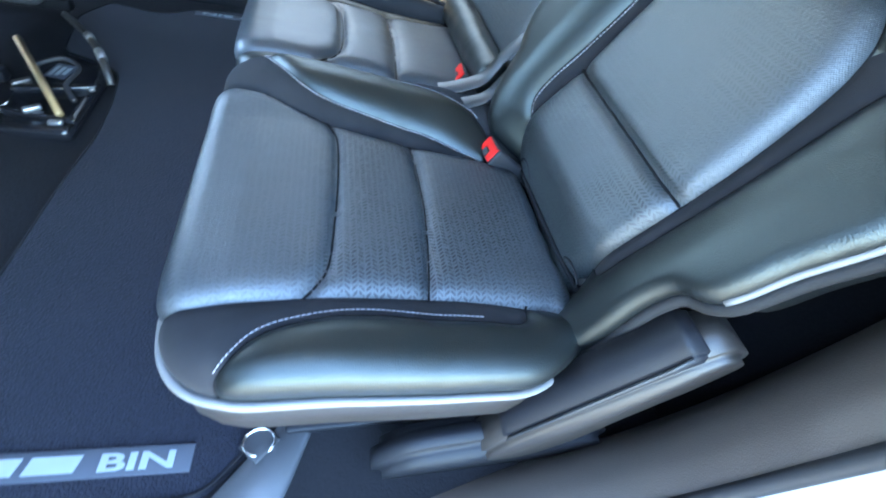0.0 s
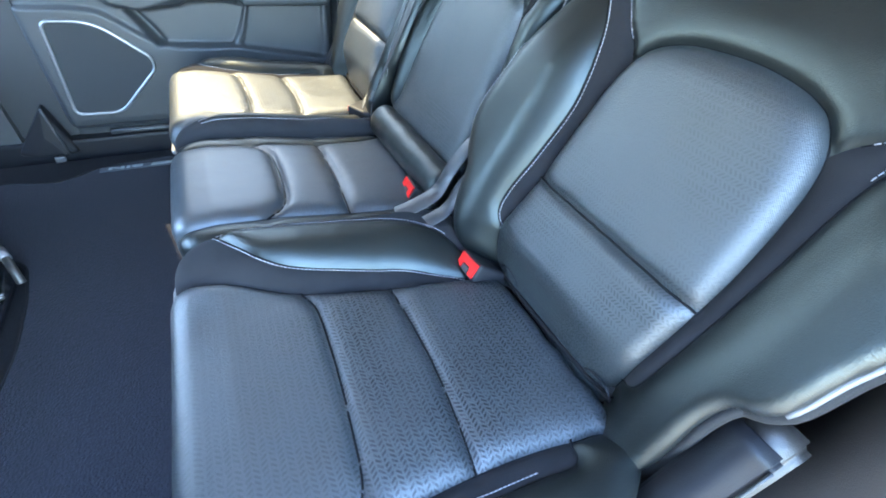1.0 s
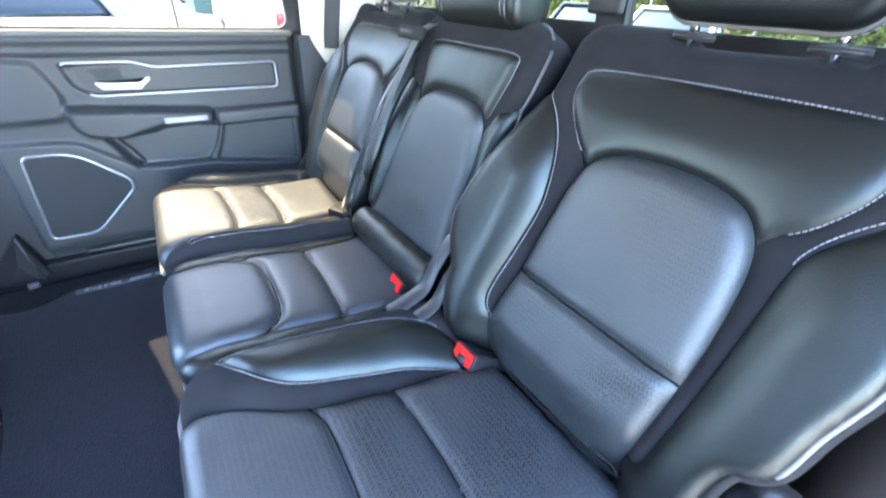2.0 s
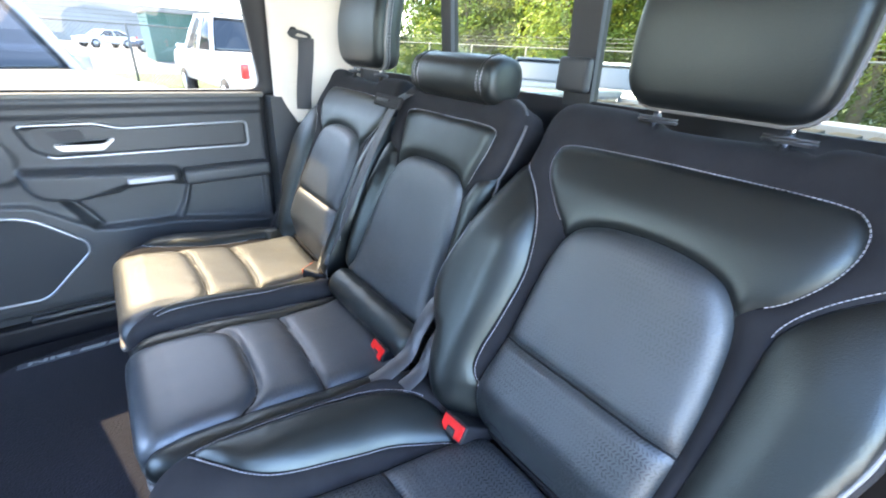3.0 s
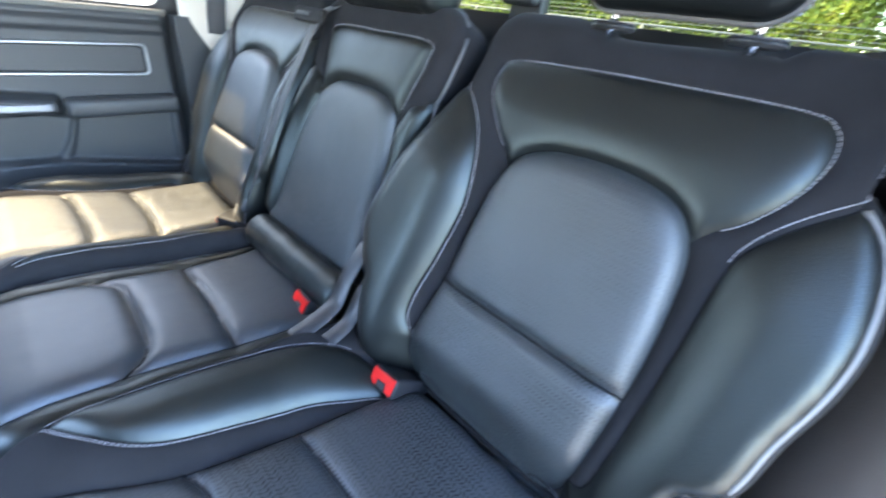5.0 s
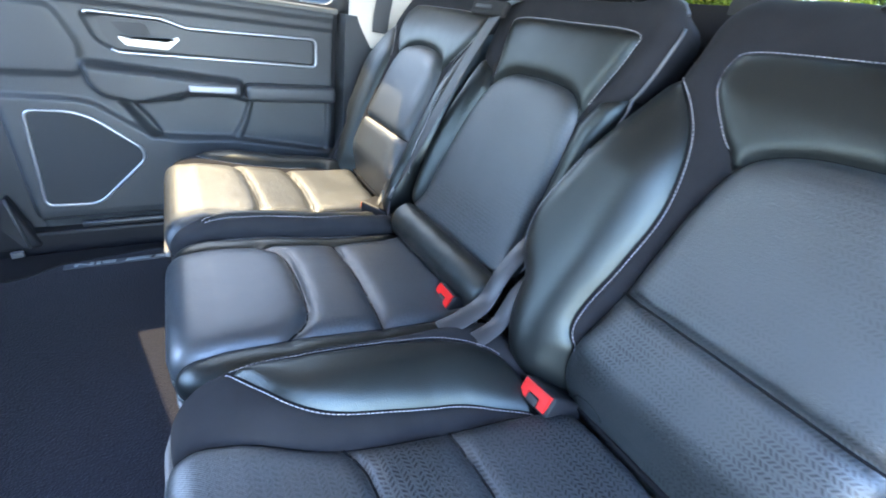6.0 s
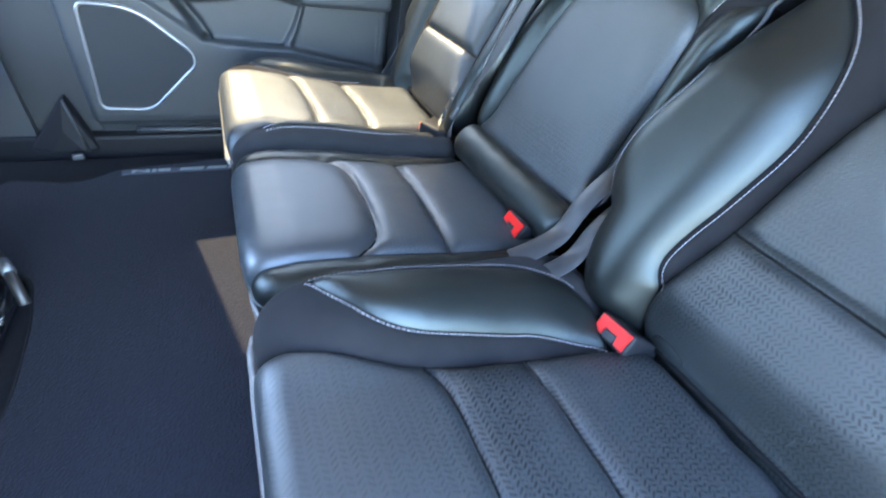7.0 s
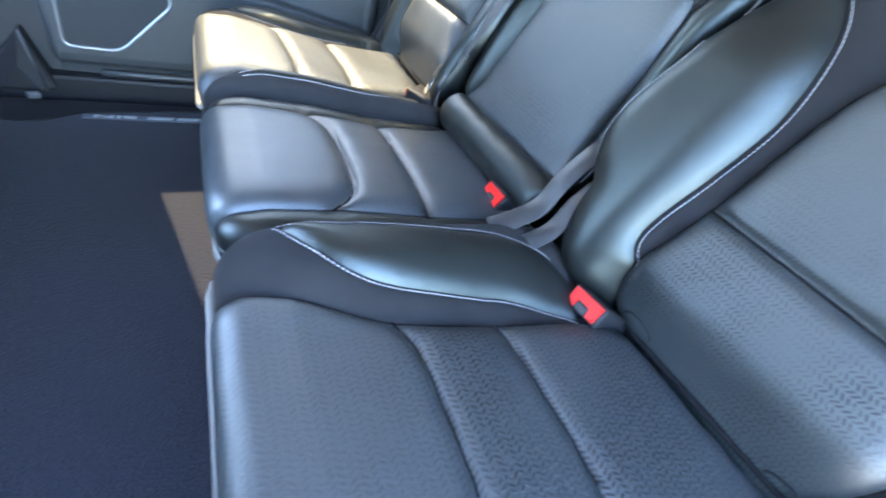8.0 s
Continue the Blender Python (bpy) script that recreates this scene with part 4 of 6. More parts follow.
def floor_mat():
    """The fitted mat that covers the footwell, a little proud of the carpet."""
    out = round_poly([(-0.520, -0.10), (-0.53, -0.40), (-0.55, -0.66), (-0.17, -0.675), (-0.10, -0.60), (0.20, -0.58), (0.20, 0.76), (-0.19, 0.768), (-0.44, 0.735), (-0.49, 0.69), (-0.54, 0.675),
                      (-0.66, 0.71), (-0.71, 0.60), (-0.68, 0.40), (-0.60, 0.365), (-0.535, 0.320), (-0.514, 0.20), (-0.506, 0.06)], 0.03, 5)
    bm = bmesh.new()
    top = [bm.verts.new((x, y, 0.004)) for x, y in out]
    c = out.mean(axis=0)
    rim = [bm.verts.new((*(c + (p - c) * 1.006), -0.004)) for p in out]
    bm.faces.new(top)
    for i in range(len(out)):
        j = (i + 1) % len(out)
        bm.faces.new((top[j], top[i], rim[i], rim[j]))
    bmesh.ops.recalc_face_normals(bm, faces=bm.faces)
    ob = part("floor_mat", bm, CARPET, None, smooth=False)
    part("bound_edge", tube_mesh("bound_edge", [(x, y, 0.004) for x, y in out], 0.0032, CARPET_DARK, 6, True), None, ob, "dark bound edge of the mat")
    return tagged(ob, "navy black carpet mat across the rear footwell", "floor mat")


floor_mat()


def text_mesh(name, body, size, material, parent, m):
    cu = bpy.data.curves.new(name, "FONT")
    cu.body, cu.size, cu.extrude, cu.offset = body, size, 0.0006, size * 0.026
    tmp = bpy.data.objects.new(name, cu)
    me = bpy.data.meshes.new_from_object(tmp)
    me.name = name
    me.materials.clear()
    me.transform(m)
    bpy.data.objects.remove(tmp)
    return part(name, me, material, parent, smooth=False)


def bin_label(at):
    """A printed strip on the mat: a plain mark, then the word BIN."""
    ob = thing("bin_label", "grey woven strip on the floor mat with pale lettering BIN", "label", "bin labels", at=at)
    part("strip", block(0.315, 0.036, 0.003, 0.001), STRIP, ob)
    word = pose(0.045, -0.0105, 0.0022) @ Matrix.Diagonal((1.95, 1.0, 1.0, 1.0))
    text_mesh("lettering", "BIN", 0.030, PRINT, ob, word)
    for x, w in ((-0.118, 0.044), (-0.066, 0.048), (-0.004, 0.056)):
        bm = block(w, 0.021, 0.0012, 0.0, pose(x, 0.0, 0.0024))
        for v in bm.verts:
            v.co.x += 0.25 * v.co.y
        part("mark", bm, PRINT, ob, "pale slanted bar", False)
    return ob


label_near = bin_label(pose(-0.345, -0.617, 0.0058, 0, 0, -3))
copy_thing(label_near, pose(-0.275, 0.712, 0.0058, 0, 0, 180)).scale = (1.0, 0.60, 1.0)


def tie_ring():
    ob = thing("tie_down_ring", "steel tie-down ring in a black plastic floor bezel", "tie-down", base=(-0.10, -0.625, 0.0))
    out = round_poly([(-0.175, -0.70), (-0.06, -0.575), (-0.035, -0.60), (-0.075, -0.70), (-0.15, -0.735)], 0.03, 5)
    bm = bmesh.new()
    a = [bm.verts.new((x, y, 0.012)) for x, y in out]
    c = out.mean(axis=0)
    b = [bm.verts.new((*(c + (p - c) * 1.10), -0.004)) for p in out]
    bm.faces.new(a)
    for i in range(len(out)):
        j = (i + 1) % len(out)
        bm.faces.new((a[j], a[i], b[i], b[j]))
    bmesh.ops.recalc_face_normals(bm, faces=bm.faces)
    part("bezel", bm, PLASTIC_GREY, ob)
    part("recess", block(0.044, 0.036, 0.006, 0.006, pose(-0.103, -0.618, 0.0125, 0, 0, 45)), RUBBER, ob)
    ring = [(-0.103 + 0.021 * math.cos(q), -0.618 + 0.018 * math.sin(q), 0.0185) for q in np.linspace(-0.9, 4.6, 30)]
    part("ring", tube_mesh("ring", ring, 0.0022, CHROME, 8), None, ob, "polished steel ring")
    return ob


tie_ring()

# far side: body, door, window
struct("wall_far_sill", block(2.6, 0.10, 0.13, 0.01, pose(-0.45, 0.90, -0.02)), BUCKLE_CASE, "black plastic sill along the far door opening", "sill")
struct("pillar_far_front", prism([(-0.62, -0.05), (-0.62, 1.16), (-0.480, 1.16), (-0.480, -0.05)], 0.895, 0.97, 0.20), PLASTIC, "dark trimmed pillar ahead of the rear door", "pillar")
struct("wall_far_rear", prism([(0.335, -0.05), (0.335, 0.675), (0.62, 0.675), (0.62, -0.05)], 0.80, 0.95, 0.20), VINYL, "dark lower trim behind the far rear door", "wall")


def door_far():
    ob = tagged(thing("door_1", "closed dark vinyl rear door with silver bezel and a speaker", "door", base=(0.0, 0.88, 0.0)), kind="structure")
    # panel: a sheet with a moulded armrest, a map pocket and a raised lower edge round the speaker
    nx, nz = 170, 130
    X, Z = np.meshgrid(np.linspace(-0.50, 0.335, nx), np.r_[np.linspace(0.03, 0.675, nz - 1), 0.676], indexing="ij")
    q = np.stack([X.ravel(), Z.ravel()], axis=1)
    y = np.interp(q[:, 1], [0.03, 0.10, 0.30, 0.50, 0.62, 0.628, 0.645, 0.660, 0.675, 0.676], [0.888, 0.872, 0.866, 0.861, 0.859, 0.852, 0.852, 0.846, 0.852, 0.900])

    def mould(corners, radius, depth, soft):
        out = round_poly(corners, radius, 5)
        d, _ = near_line(q, out, True)
        return depth * sstep(np.where(inside(q, out), d, -d), -soft, soft)

    y -= mould([(-0.56, 0.407), (-0.365, 0.405), (-0.306, 0.397), (-0.208, 0.323), (-0.151, 0.300), (0.028, 0.297), (0.30, 0.255), (0.40, 0.25), (0.40, 0.075), (-0.56, 0.075)], 0.02, 0.013, 0.007)
    y -= mould([(-0.60, 0.62), (-0.335, 0.61), (-0.300, 0.53), (-0.312, 0.462), (-0.60, 0.455)], 0.02, 0.010, 0.010)
    y += mould([(-0.237, 0.396), (-0.182, 0.308), (0.014, 0.302), (0.045, 0.353), (0.066, 0.410), (-0.08, 0.44)], 0.012, 0.012, 0.004)
    y += mould([(-0.250, 0.405), (-0.190, 0.306), (-0.168, 0.310), (-0.188, 0.352), (-0.222, 0.398)], 0.006, 0.026, 0.006)
    y += mould([(0.080, 0.43), (0.298, 0.43), (0.294, 0.252), (0.035, 0.296), (0.057, 0.348)], 0.012, 0.010, 0.004)
    y += mould([(-0.285, 0.600), (-0.125, 0.600), (-0.070, 0.583), (0.256, 0.588), (0.256, 0.526), (-0.240, 0.526), (-0.268, 0.545)], 0.012, 0.010, 0.005)
    y -= mould([(-0.306, 0.493), (-0.107, 0.477), (0.047, 0.465), (0.047, 0.428), (-0.090, 0.424), (-0.105, 0.414), (-0.205, 0.401), (-0.275, 0.416), (-0.298, 0.442)], 0.012, 0.052, 0.009)
    edge = sstep(q[:, 0], 0.305, 0.335) + sstep(-q[:, 0], 0.47, 0.50)
    y += 0.03 * edge ** 2
    verts = np.stack([q[:, 0], y, q[:, 1]], axis=1)
    k = (np.arange(nx - 1)[:, None] * nz + np.arange(nz - 1)[None, :]).ravel()
    part("door_panel", mesh_data("door_panel", verts, np.stack([k, k + 1, k + nz + 1, k + nz], axis=1), VINYL), None, ob)
    part("door_skin", block(0.835, 0.012, 0.70, 0.003, pose(-0.0825, 0.945, 0.335)), WHITE_PAINT, ob)
    part("sill_cap", block(0.80, 0.044, 0.016, 0.006, pose(-0.07, 0.872, 0.676), 3), SILL_CAP, ob, "pale sunlit sill cap")
    # bezel round the handle bay
    line = round_poly([(-0.275, 0.606), (-0.125, 0.606), (-0.070, 0.590), (0.262, 0.596), (0.262, 0.520), (-0.235, 0.520), (-0.262, 0.560)], [0.006, 0.012, 0.012, 0.016, 0.016, 0.02, 0.02], 6)
    pts = [(x, 0.851, z) for x, z in line]
    n = len(pts)
    part("bezel", tube_mesh("bezel", pts[: n - 9], 0.0042, SATIN, 8, False, 1.0), None, ob, "satin silver bezel")
    inner = round_poly([(-0.255, 0.598), (-0.125, 0.598), (-0.070, 0.583), (0.254, 0.589), (0.254, 0.527), (-0.230, 0.527), (-0.252, 0.560)], 0.012, 5)
    bay = part("handle_bay", prism([tuple(p) for p in inner], 0.862, 0.88), PLASTIC, ob, smooth=False)
    lever = prism([tuple(p) for p in round_poly([(-0.221, 0.558), (-0.206, 0.539), (-0.118, 0.536), (-0.088, 0.562), (-0.094, 0.568), (-0.118, 0.556)], 0.006, 4)], 0.836, 0.850)
    bmesh.ops.bevel(lever, geom=[e for e in lever.edges if abs(e.verts[0].co.y - e.verts[1].co.y) < 1e-6], offset=0.003, segments=2, affect="EDGES")
    part("door_handle", lever, SATIN, bay, "satin silver door pull lever", False)
    cup = prism([tuple(p) for p in round_poly([(-0.232, 0.588), (-0.158, 0.592), (-0.148, 0.562), (-0.206, 0.560)], 0.010, 4)], 0.8585, 0.864)
    part("handle_cup", cup, RUBBER, bay, smooth=False)
    # switch plate, slot and armrest pad
    part("switch_plate", block(0.116, 0.010, 0.018, 0.0042, pose(-0.028, 0.806, 0.449, -8, 0, 0), 3), BRUSHED, ob, "brushed grey switch plate")
    part("switch_slot", block(0.056, 0.006, 0.0030, 0.0012, pose(-0.184, 0.812, 0.473)), PLASTIC_GREY, ob)
    part("armrest_pad", block(0.258, 0.060, 0.046, 0.016, pose(0.184, 0.832, 0.444, 0, -1, 0), 4), VINYL, ob)
    # speaker
    spk = round_poly([(-0.440, 0.374), (-0.330, 0.374), (-0.218, 0.275), (-0.218, 0.243), (-0.343, 0.120), (-0.458, 0.123)], [0.02, 0.05, 0.02, 0.02, 0.03, 0.02], 6)
    part("speaker_bezel", tube_mesh("speaker_bezel", [(x, 0.851, z) for x, z in spk], 0.0045, SATIN, 8, True), None, ob, "satin silver speaker surround")
    c = spk.mean(axis=0)
    part("speaker_grille", prism([tuple(c + (p - c) * 0.985) for p in spk], 0.850, 0.88), MESH_GRILLE, ob, "black speaker cloth", False)
    # lower ridge
    part("kick_ridge", tube_mesh("kick_ridge", [(x, 0.872, 0.052 + 0.01 * (x + 0.4) ** 2) for x in np.linspace(-0.40, 0.28, 12)], 0.010, PLASTIC, 8), None, ob)
    return ob


door_far()


def side_window(name, x0, x1, rear_slant, lip=0.0):
    ob = tagged(thing(name, "side window with black rubber seal", "window", base=(0.0, 0.9, 0.68)), kind="structure")
    y = lambda z: 0.885 - 0.20 * (z - 0.675)
    outer = round_poly([(x0 - 0.012, 0.672), (x1 + 0.052, 0.672), (x1 + 0.036, 1.21), (x0 - 0.012, 1.21)], [0.008, 0.03, 0.03, 0.008], 5)
    inner = round_poly([(x0 + lip, 0.690), (x1, 0.690), (x1 - 0.008 - rear_slant, 1.162), (x0 + 1.17 * lip, 1.162)], [0.02, 0.045, 0.045, 0.03], 5)
    v, f = ring_plate(outer, inner, 0.03)
    part("window_frame", mesh_data("window_frame", [(a, y(b) + c, b) for a, b, c in v], f, RUBBER), None, ob, "black rubber window seal")
    pane = part("pane", mesh_data("pane", [(x0 - 0.02, y(0.67) + 0.006, 0.67), (x1 + 0.02, y(0.67) + 0.006, 0.67), (x1 + 0.02 - rear_slant, y(1.18) + 0.006, 1.18), (x0, y(1.18) + 0.006, 1.18)], [(0, 1, 2, 3)], GLASS), None, ob)
    return ob


side_window("window_2", -0.490, 0.330, 0.070, 0.116)
side_window("window_3", -1.25, -0.66, 0.0)
struct("wall_far_front", prism([(-1.30, -0.05), (-1.30, 0.675), (-0.62, 0.675), (-0.62, -0.05)], 0.86, 0.95), VINYL, "dark front door on the far side", "wall")
struct("pillar_far_a", prism([(-1.45, -0.05), (-1.45, 0.675), (-1.10, 1.16), (-1.03, 1.16), (-1.29, 0.675), (-1.29, -0.05)], 0.875, 0.95, 0.20), PLASTIC, "far windscreen pillar", "pillar")


def pillar_trim(name, side):
    """Beige trim that wraps from the door opening round to the rear window."""
    sec = resample(curve_pts([(0.372, 0.865), (0.362, 0.830), (0.372, 0.806), (0.42, 0.788), (0.48, 0.760), (0.528, 0.728), (0.556, 0.688), (0.566, 0.648)], per=6), 0.0035)
    along = np.gradient(sec, axis=0)
    along /= np.linalg.norm(along, axis=1)[:, None]
    zs = np.linspace(0.595, 1.10, 124)
    verts, faces = [], []
    for z in zs:
        lean = 0.19 * (z - 0.675)
        top = 0.10 * sstep(z, 0.99, 1.10) ** 2
        end = float(np.interp(z, [0.65, 0.721, 0.746, 0.782, 0.801, 0.824, 0.856, 0.892, 0.946, 1.10], [0.690, 0.673, 0.663, 0.651, 0.663, 0.659, 0.647, 0.625, 0.609, 0.570])) if side < 0 else 0.0
        for (x, y), (ax, ay) in zip(sec, along):
            yy = y - lean
            # the belt's recess: behind a straight edge, under an arch
            arch = 0.922 - 0.050 * max(0.0, (yy - 0.640) / 0.034) ** 2
            deep = 0.020 * (side < 0) * (1 - sstep(x, 0.538, 0.556)) * sstep(0.687 - 0.27 * (z - 0.80) - yy, 0.0, 0.006) * sstep(arch - z, 0.0, 0.012)
            verts.append((x - 0.04 * (z - 0.675) - ay * deep, side * max(yy - top + ax * deep, end), z))
    m = len(sec)
    for i in range(len(zs) - 1):
        for k in range(m - 1):
            faces.append((i * m + k, i * m + k + 1, (i + 1) * m + k + 1, (i + 1) * m + k))
    ob = part(name, mesh_data(name, verts, faces, BEIGE))
    so = ob.modifiers.new("thickness", "SOLIDIFY")
    so.thickness, so.offset = 0.012, 0.0
    return tagged(ob, "smooth beige plastic trim on the rear roof pillar", "pillar trim", kind="structure")


pillar_trim("trim_pillar_far", 1)
pillar_trim("trim_pillar_near", -1)

# roof
rv, rf = [], []
na, nb = 24, 40
for i in range(na + 1):
    for j in range(nb + 1):
        x = -1.25 + 1.83 * i / na
        y = -0.80 + 1.60 * j / nb
        z = 1.150 - 0.030 * (abs(y) / 0.80) ** 4 - 0.075 * sstep(x, 0.25, 0.56) - 0.05 * sstep(-x, 0.9, 1.25)
        rv.append((x, y, z))
for i in range(na):
    for j in range(nb):
        a = i * (nb + 1) + j
        rf.append((a, a + 1, a + nb + 2, a + nb + 1))
struct("ceiling", mesh_data("ceiling", rv, rf, HEADLINER), None, "beige woven headliner", "ceiling")
struct("roof_panel", block(1.95, 1.62, 0.04, 0.02, pose(-0.33, 0.0, 1.225)), WHITE_PAINT, "painted steel roof panel", "roof")
struct("trim_roof_rail_far", block(1.95, 0.06, 0.08, 0.025, pose(-0.33, 0.800, 1.194)), WHITE_PAINT, "roof rail over the far doors", "roof rail")
struct("trim_roof_rail_near", block(1.95, 0.10, 0.10, 0.03, pose(-0.33, -0.795, 1.155)), WHITE_PAINT, "roof rail over the near doors", "roof rail")


# rear window
def rear_window():
    ob = tagged(thing("window_1", "sliding rear window with two black divider bars", "window", base=(0.56, 0.0, 0.75)), kind="structure")
    def at(y, z, t=0.0):
        return (0.575 - 0.10 * (z - 0.79) + t, y, z)
    outer = round_poly([(-0.70, 0.70), (0.70, 0.70), (0.66, 1.12), (-0.66, 1.12)], 0.05, 8)
    inner = round_poly([(-0.630, 0.776), (0.638, 0.774), (0.585, 1.048), (-0.585, 1.048)], [0.060, 0.045, 0.05, 0.05], 8)
    v, f = ring_plate(outer, inner, 0.018)
    part("window_frame", mesh_data("window_frame", [at(a, b, c) for a, b, c in v], f, RUBBER), None, ob, "black rear window surround")
    for y, w in ((-0.176, 0.056), (0.190, 0.034)):
        part("divider", mesh_data("divider", *box_between(at(y - w / 2, 0.765), at(y + w / 2, 1.055), 0.022), RUBBER, False), None, ob, "black divider bar")
    part("slide_latch", block(0.020, 0.062, 0.055, 0.008, pose(*at(-0.172, 0.815, -0.018)), 3), PLASTIC, ob, "black plastic slider latch")
    for y0, y1 in ((-0.645, -0.19), (-0.17, 0.18), (0.20, 0.645)):
        p = part("pane", mesh_data("pane", [at(y0, 0.760), at(y1, 0.760), at(y1, 1.06), at(y0, 1.06)], [(0, 1, 2, 3)], PRIVACY), None, ob)
        p.visible_shadow = False
    return ob


def box_between(a, b, t):
    (xa, ya, za), (xb, yb, zb) = a, b
    v = [(xa - t / 2, ya, za), (xa + t / 2, ya, za), (xa + t / 2, yb, za), (xa - t / 2, yb, za), (xb - t / 2, ya, zb), (xb + t / 2, ya, zb), (xb + t / 2, yb, zb), (xb - t / 2, yb, zb)]
    return v, [(0, 3, 2, 1), (4, 5, 6, 7), (0, 1, 5, 4), (1, 2, 6, 5), (2, 3, 7, 6), (3, 0, 4, 7)]


rear_window()
struct("wall_rear", block(0.03, 1.70, 0.74, 0.005, pose(0.595, 0.0, 0.33)), CARPET_DARK, "black carpeted rear wall of the cab", "wall")

# near side: the open doorway's rear jamb, the sill and the front pillar
JAMB = curve_pts([(-0.55, 0.005), (-0.20, 0.005), (0.05, 0.012), (0.22, 0.050), (0.33, 0.130), (0.390, 0.25), (0.410, 0.40), (0.395, 0.55), (0.372, 0.68), (0.360, 0.85), (0.350, 1.0), (0.335, 1.12)], per=8)


def sweep_jamb(name, section, material, label, category, z0=-1.0, z1=9.0, cap=9.0):
    """Sweeps a short section, given as steps out of the opening and across the cab, along the door opening's edge."""
    p = JAMB[(JAMB[:, 1] >= z0) & (JAMB[:, 1] <= z1)]
    t = np.gradient(p, axis=0)
    t /= np.linalg.norm(t, axis=1)[:, None]
    out = np.stack([t[:, 1], -t[:, 0]], axis=1)
    verts, faces = [], []
    m = len(section)
    for i in range(len(p)):
        lean = 0.18 * max(0.0, p[i, 1] - 0.675)
        for o, y in section:
            q = p[i] + out[i] * o
            verts.append((q[0], y + lean, min(q[1], cap)))
    for i in range(len(p) - 1):
        for k in range(m - 1):
            faces.append((i * m + k, i * m + k + 1, (i + 1) * m + k + 1, (i + 1) * m + k))
    ob = part(name, mesh_data(name, verts, faces, material))
    return tagged(ob, label, category, kind="structure")


sweep_jamb("trim_jamb_near", curve_pts([(0.26, -0.662), (0.16, -0.670), (0.09, -0.682), (0.04, -0.706), (0.012, -0.742), (0.0, -0.778)], per=5), PLASTIC_BROWN, "dark brown plastic trim along the door opening", "trim", -1, 0.74, 0.682)
sweep_jamb("trim_jamb_upper", curve_pts([(0.024, -0.756), (0.014, -0.758), (0.005, -0.765), (0.0, -0.778)], per=5), BEIGE, "beige plastic trim round the upper door opening", "trim", 0.595, 9)
seal = np.array([(0.008 * math.cos(q) + 0.002, -0.785 + 0.009 * math.sin(q)) for q in np.linspace(0, 2 * math.pi, 13)])
sweep_jamb("trim_seal_near", seal, RUBBER, "black rubber seal round the door opening", "door seal")
sweep_jamb("trim_flange_near", curve_pts([(0.004, -0.793), (0.016, -0.81), (0.03, -0.88), (0.01, -0.93), (-0.05, -0.95)], per=4), SILVER_PAINT, "painted metal of the door opening", "door jamb")
struct("wall_near_rear", prism([(0.36, -0.05), (0.44, 0.30), (0.44, 0.55), (0.45, 0.655), (0.62, 0.655), (0.62, -0.05)], -0.765, -0.95), PLASTIC_BROWN, "dark brown lower trim behind the near door opening", "wall")
struct("pillar_near_front", prism([(-0.80, -0.05), (-0.80, 1.16), (-0.60, 1.16), (-0.60, 0.675), (-0.66, 0.35), (-0.66, -0.05)], -0.80, -0.95, 0.20), PLASTIC, "dark trimmed pillar ahead of the near doorway", "pillar")
def door_near():
    """The near rear door, standing wide open at the front of its opening."""
    ob = tagged(thing("door_2", "near rear door standing wide open", "door", at=pose(-0.64, -0.93, 0.0, 0, 0, -100)), kind="structure")
    part("door_panel", block(0.92, 0.09, 0.74, 0.03, pose(0.46, 0.0, 0.30), 3), VINYL, ob)
    for x, lx in ((0.03, 0.06), (0.88, 0.08)):
        part("window_frame", block(lx, 0.05, 0.52, 0.012, pose(x, 0, 0.92)), PLASTIC, ob)
    part("window_frame", block(0.92, 0.05, 0.06, 0.012, pose(0.46, 0, 1.17)), PLASTIC, ob)
    part("pane", block(0.80, 0.004, 0.50, 0.0, pose(0.45, 0, 0.92)), GLASS, ob, "", False)
    return ob


door_near()
struct("wall_near_front", prism([(-1.45, -0.05), (-1.45, 0.675), (-0.80, 0.675), (-0.80, -0.05)], -0.86, -0.95), VINYL, "dark front door on the near side", "wall")
struct("pillar_near_a", prism([(-1.45, -0.05), (-1.45, 0.675), (-1.10, 1.16), (-1.03, 1.16), (-1.29, 0.675), (-1.29, -0.05)], -0.875, -0.95, 0.20), PLASTIC, "near windscreen pillar", "pillar")
struct("dashboard", block(0.30, 1.70, 0.75, 0.06, pose(-1.60, 0.0, 0.30), 3), PLASTIC, "black dashboard at the front of the cab", "dashboard")


# front seats, seen from behind
def front_seat(y):
    ob = thing("front_seat", "black front seat seen from behind with steel runners", "seat", "front seats", at=pose(-0.62, y, 0.0))
    part("backrest", block(0.13, 0.46, 0.62, 0.05, pose(0.10, 0, 0.66, 0, 14, 0), 4), LEATHER, ob)
    part("cushion", block(0.46, 0.48, 0.13, 0.05, pose(-0.18, 0, 0.32), 4), LEATHER, ob)
    part("underframe", block(0.40, 0.40, 0.06, 0.02, pose(-0.16, 0, 0.22), 3), PLASTIC, ob)
    for s in (-1, 1):
        part("runner", block(0.40, 0.030, 0.03, 0.006, pose(-0.30, s * 0.19, 0.028)), BUCKLE_CASE, ob, "dark seat runner")
        part("leg", block(0.045, 0.022, 0.16, 0.006, pose(-0.13, s * 0.19, 0.12, 0, 12, 0)), BUCKLE_CASE, ob)
        part("leg", block(0.045, 0.022, 0.16, 0.006, pose(-0.36, s * 0.19, 0.12, 0, -8, 0)), BUCKLE_CASE, ob)
    return ob


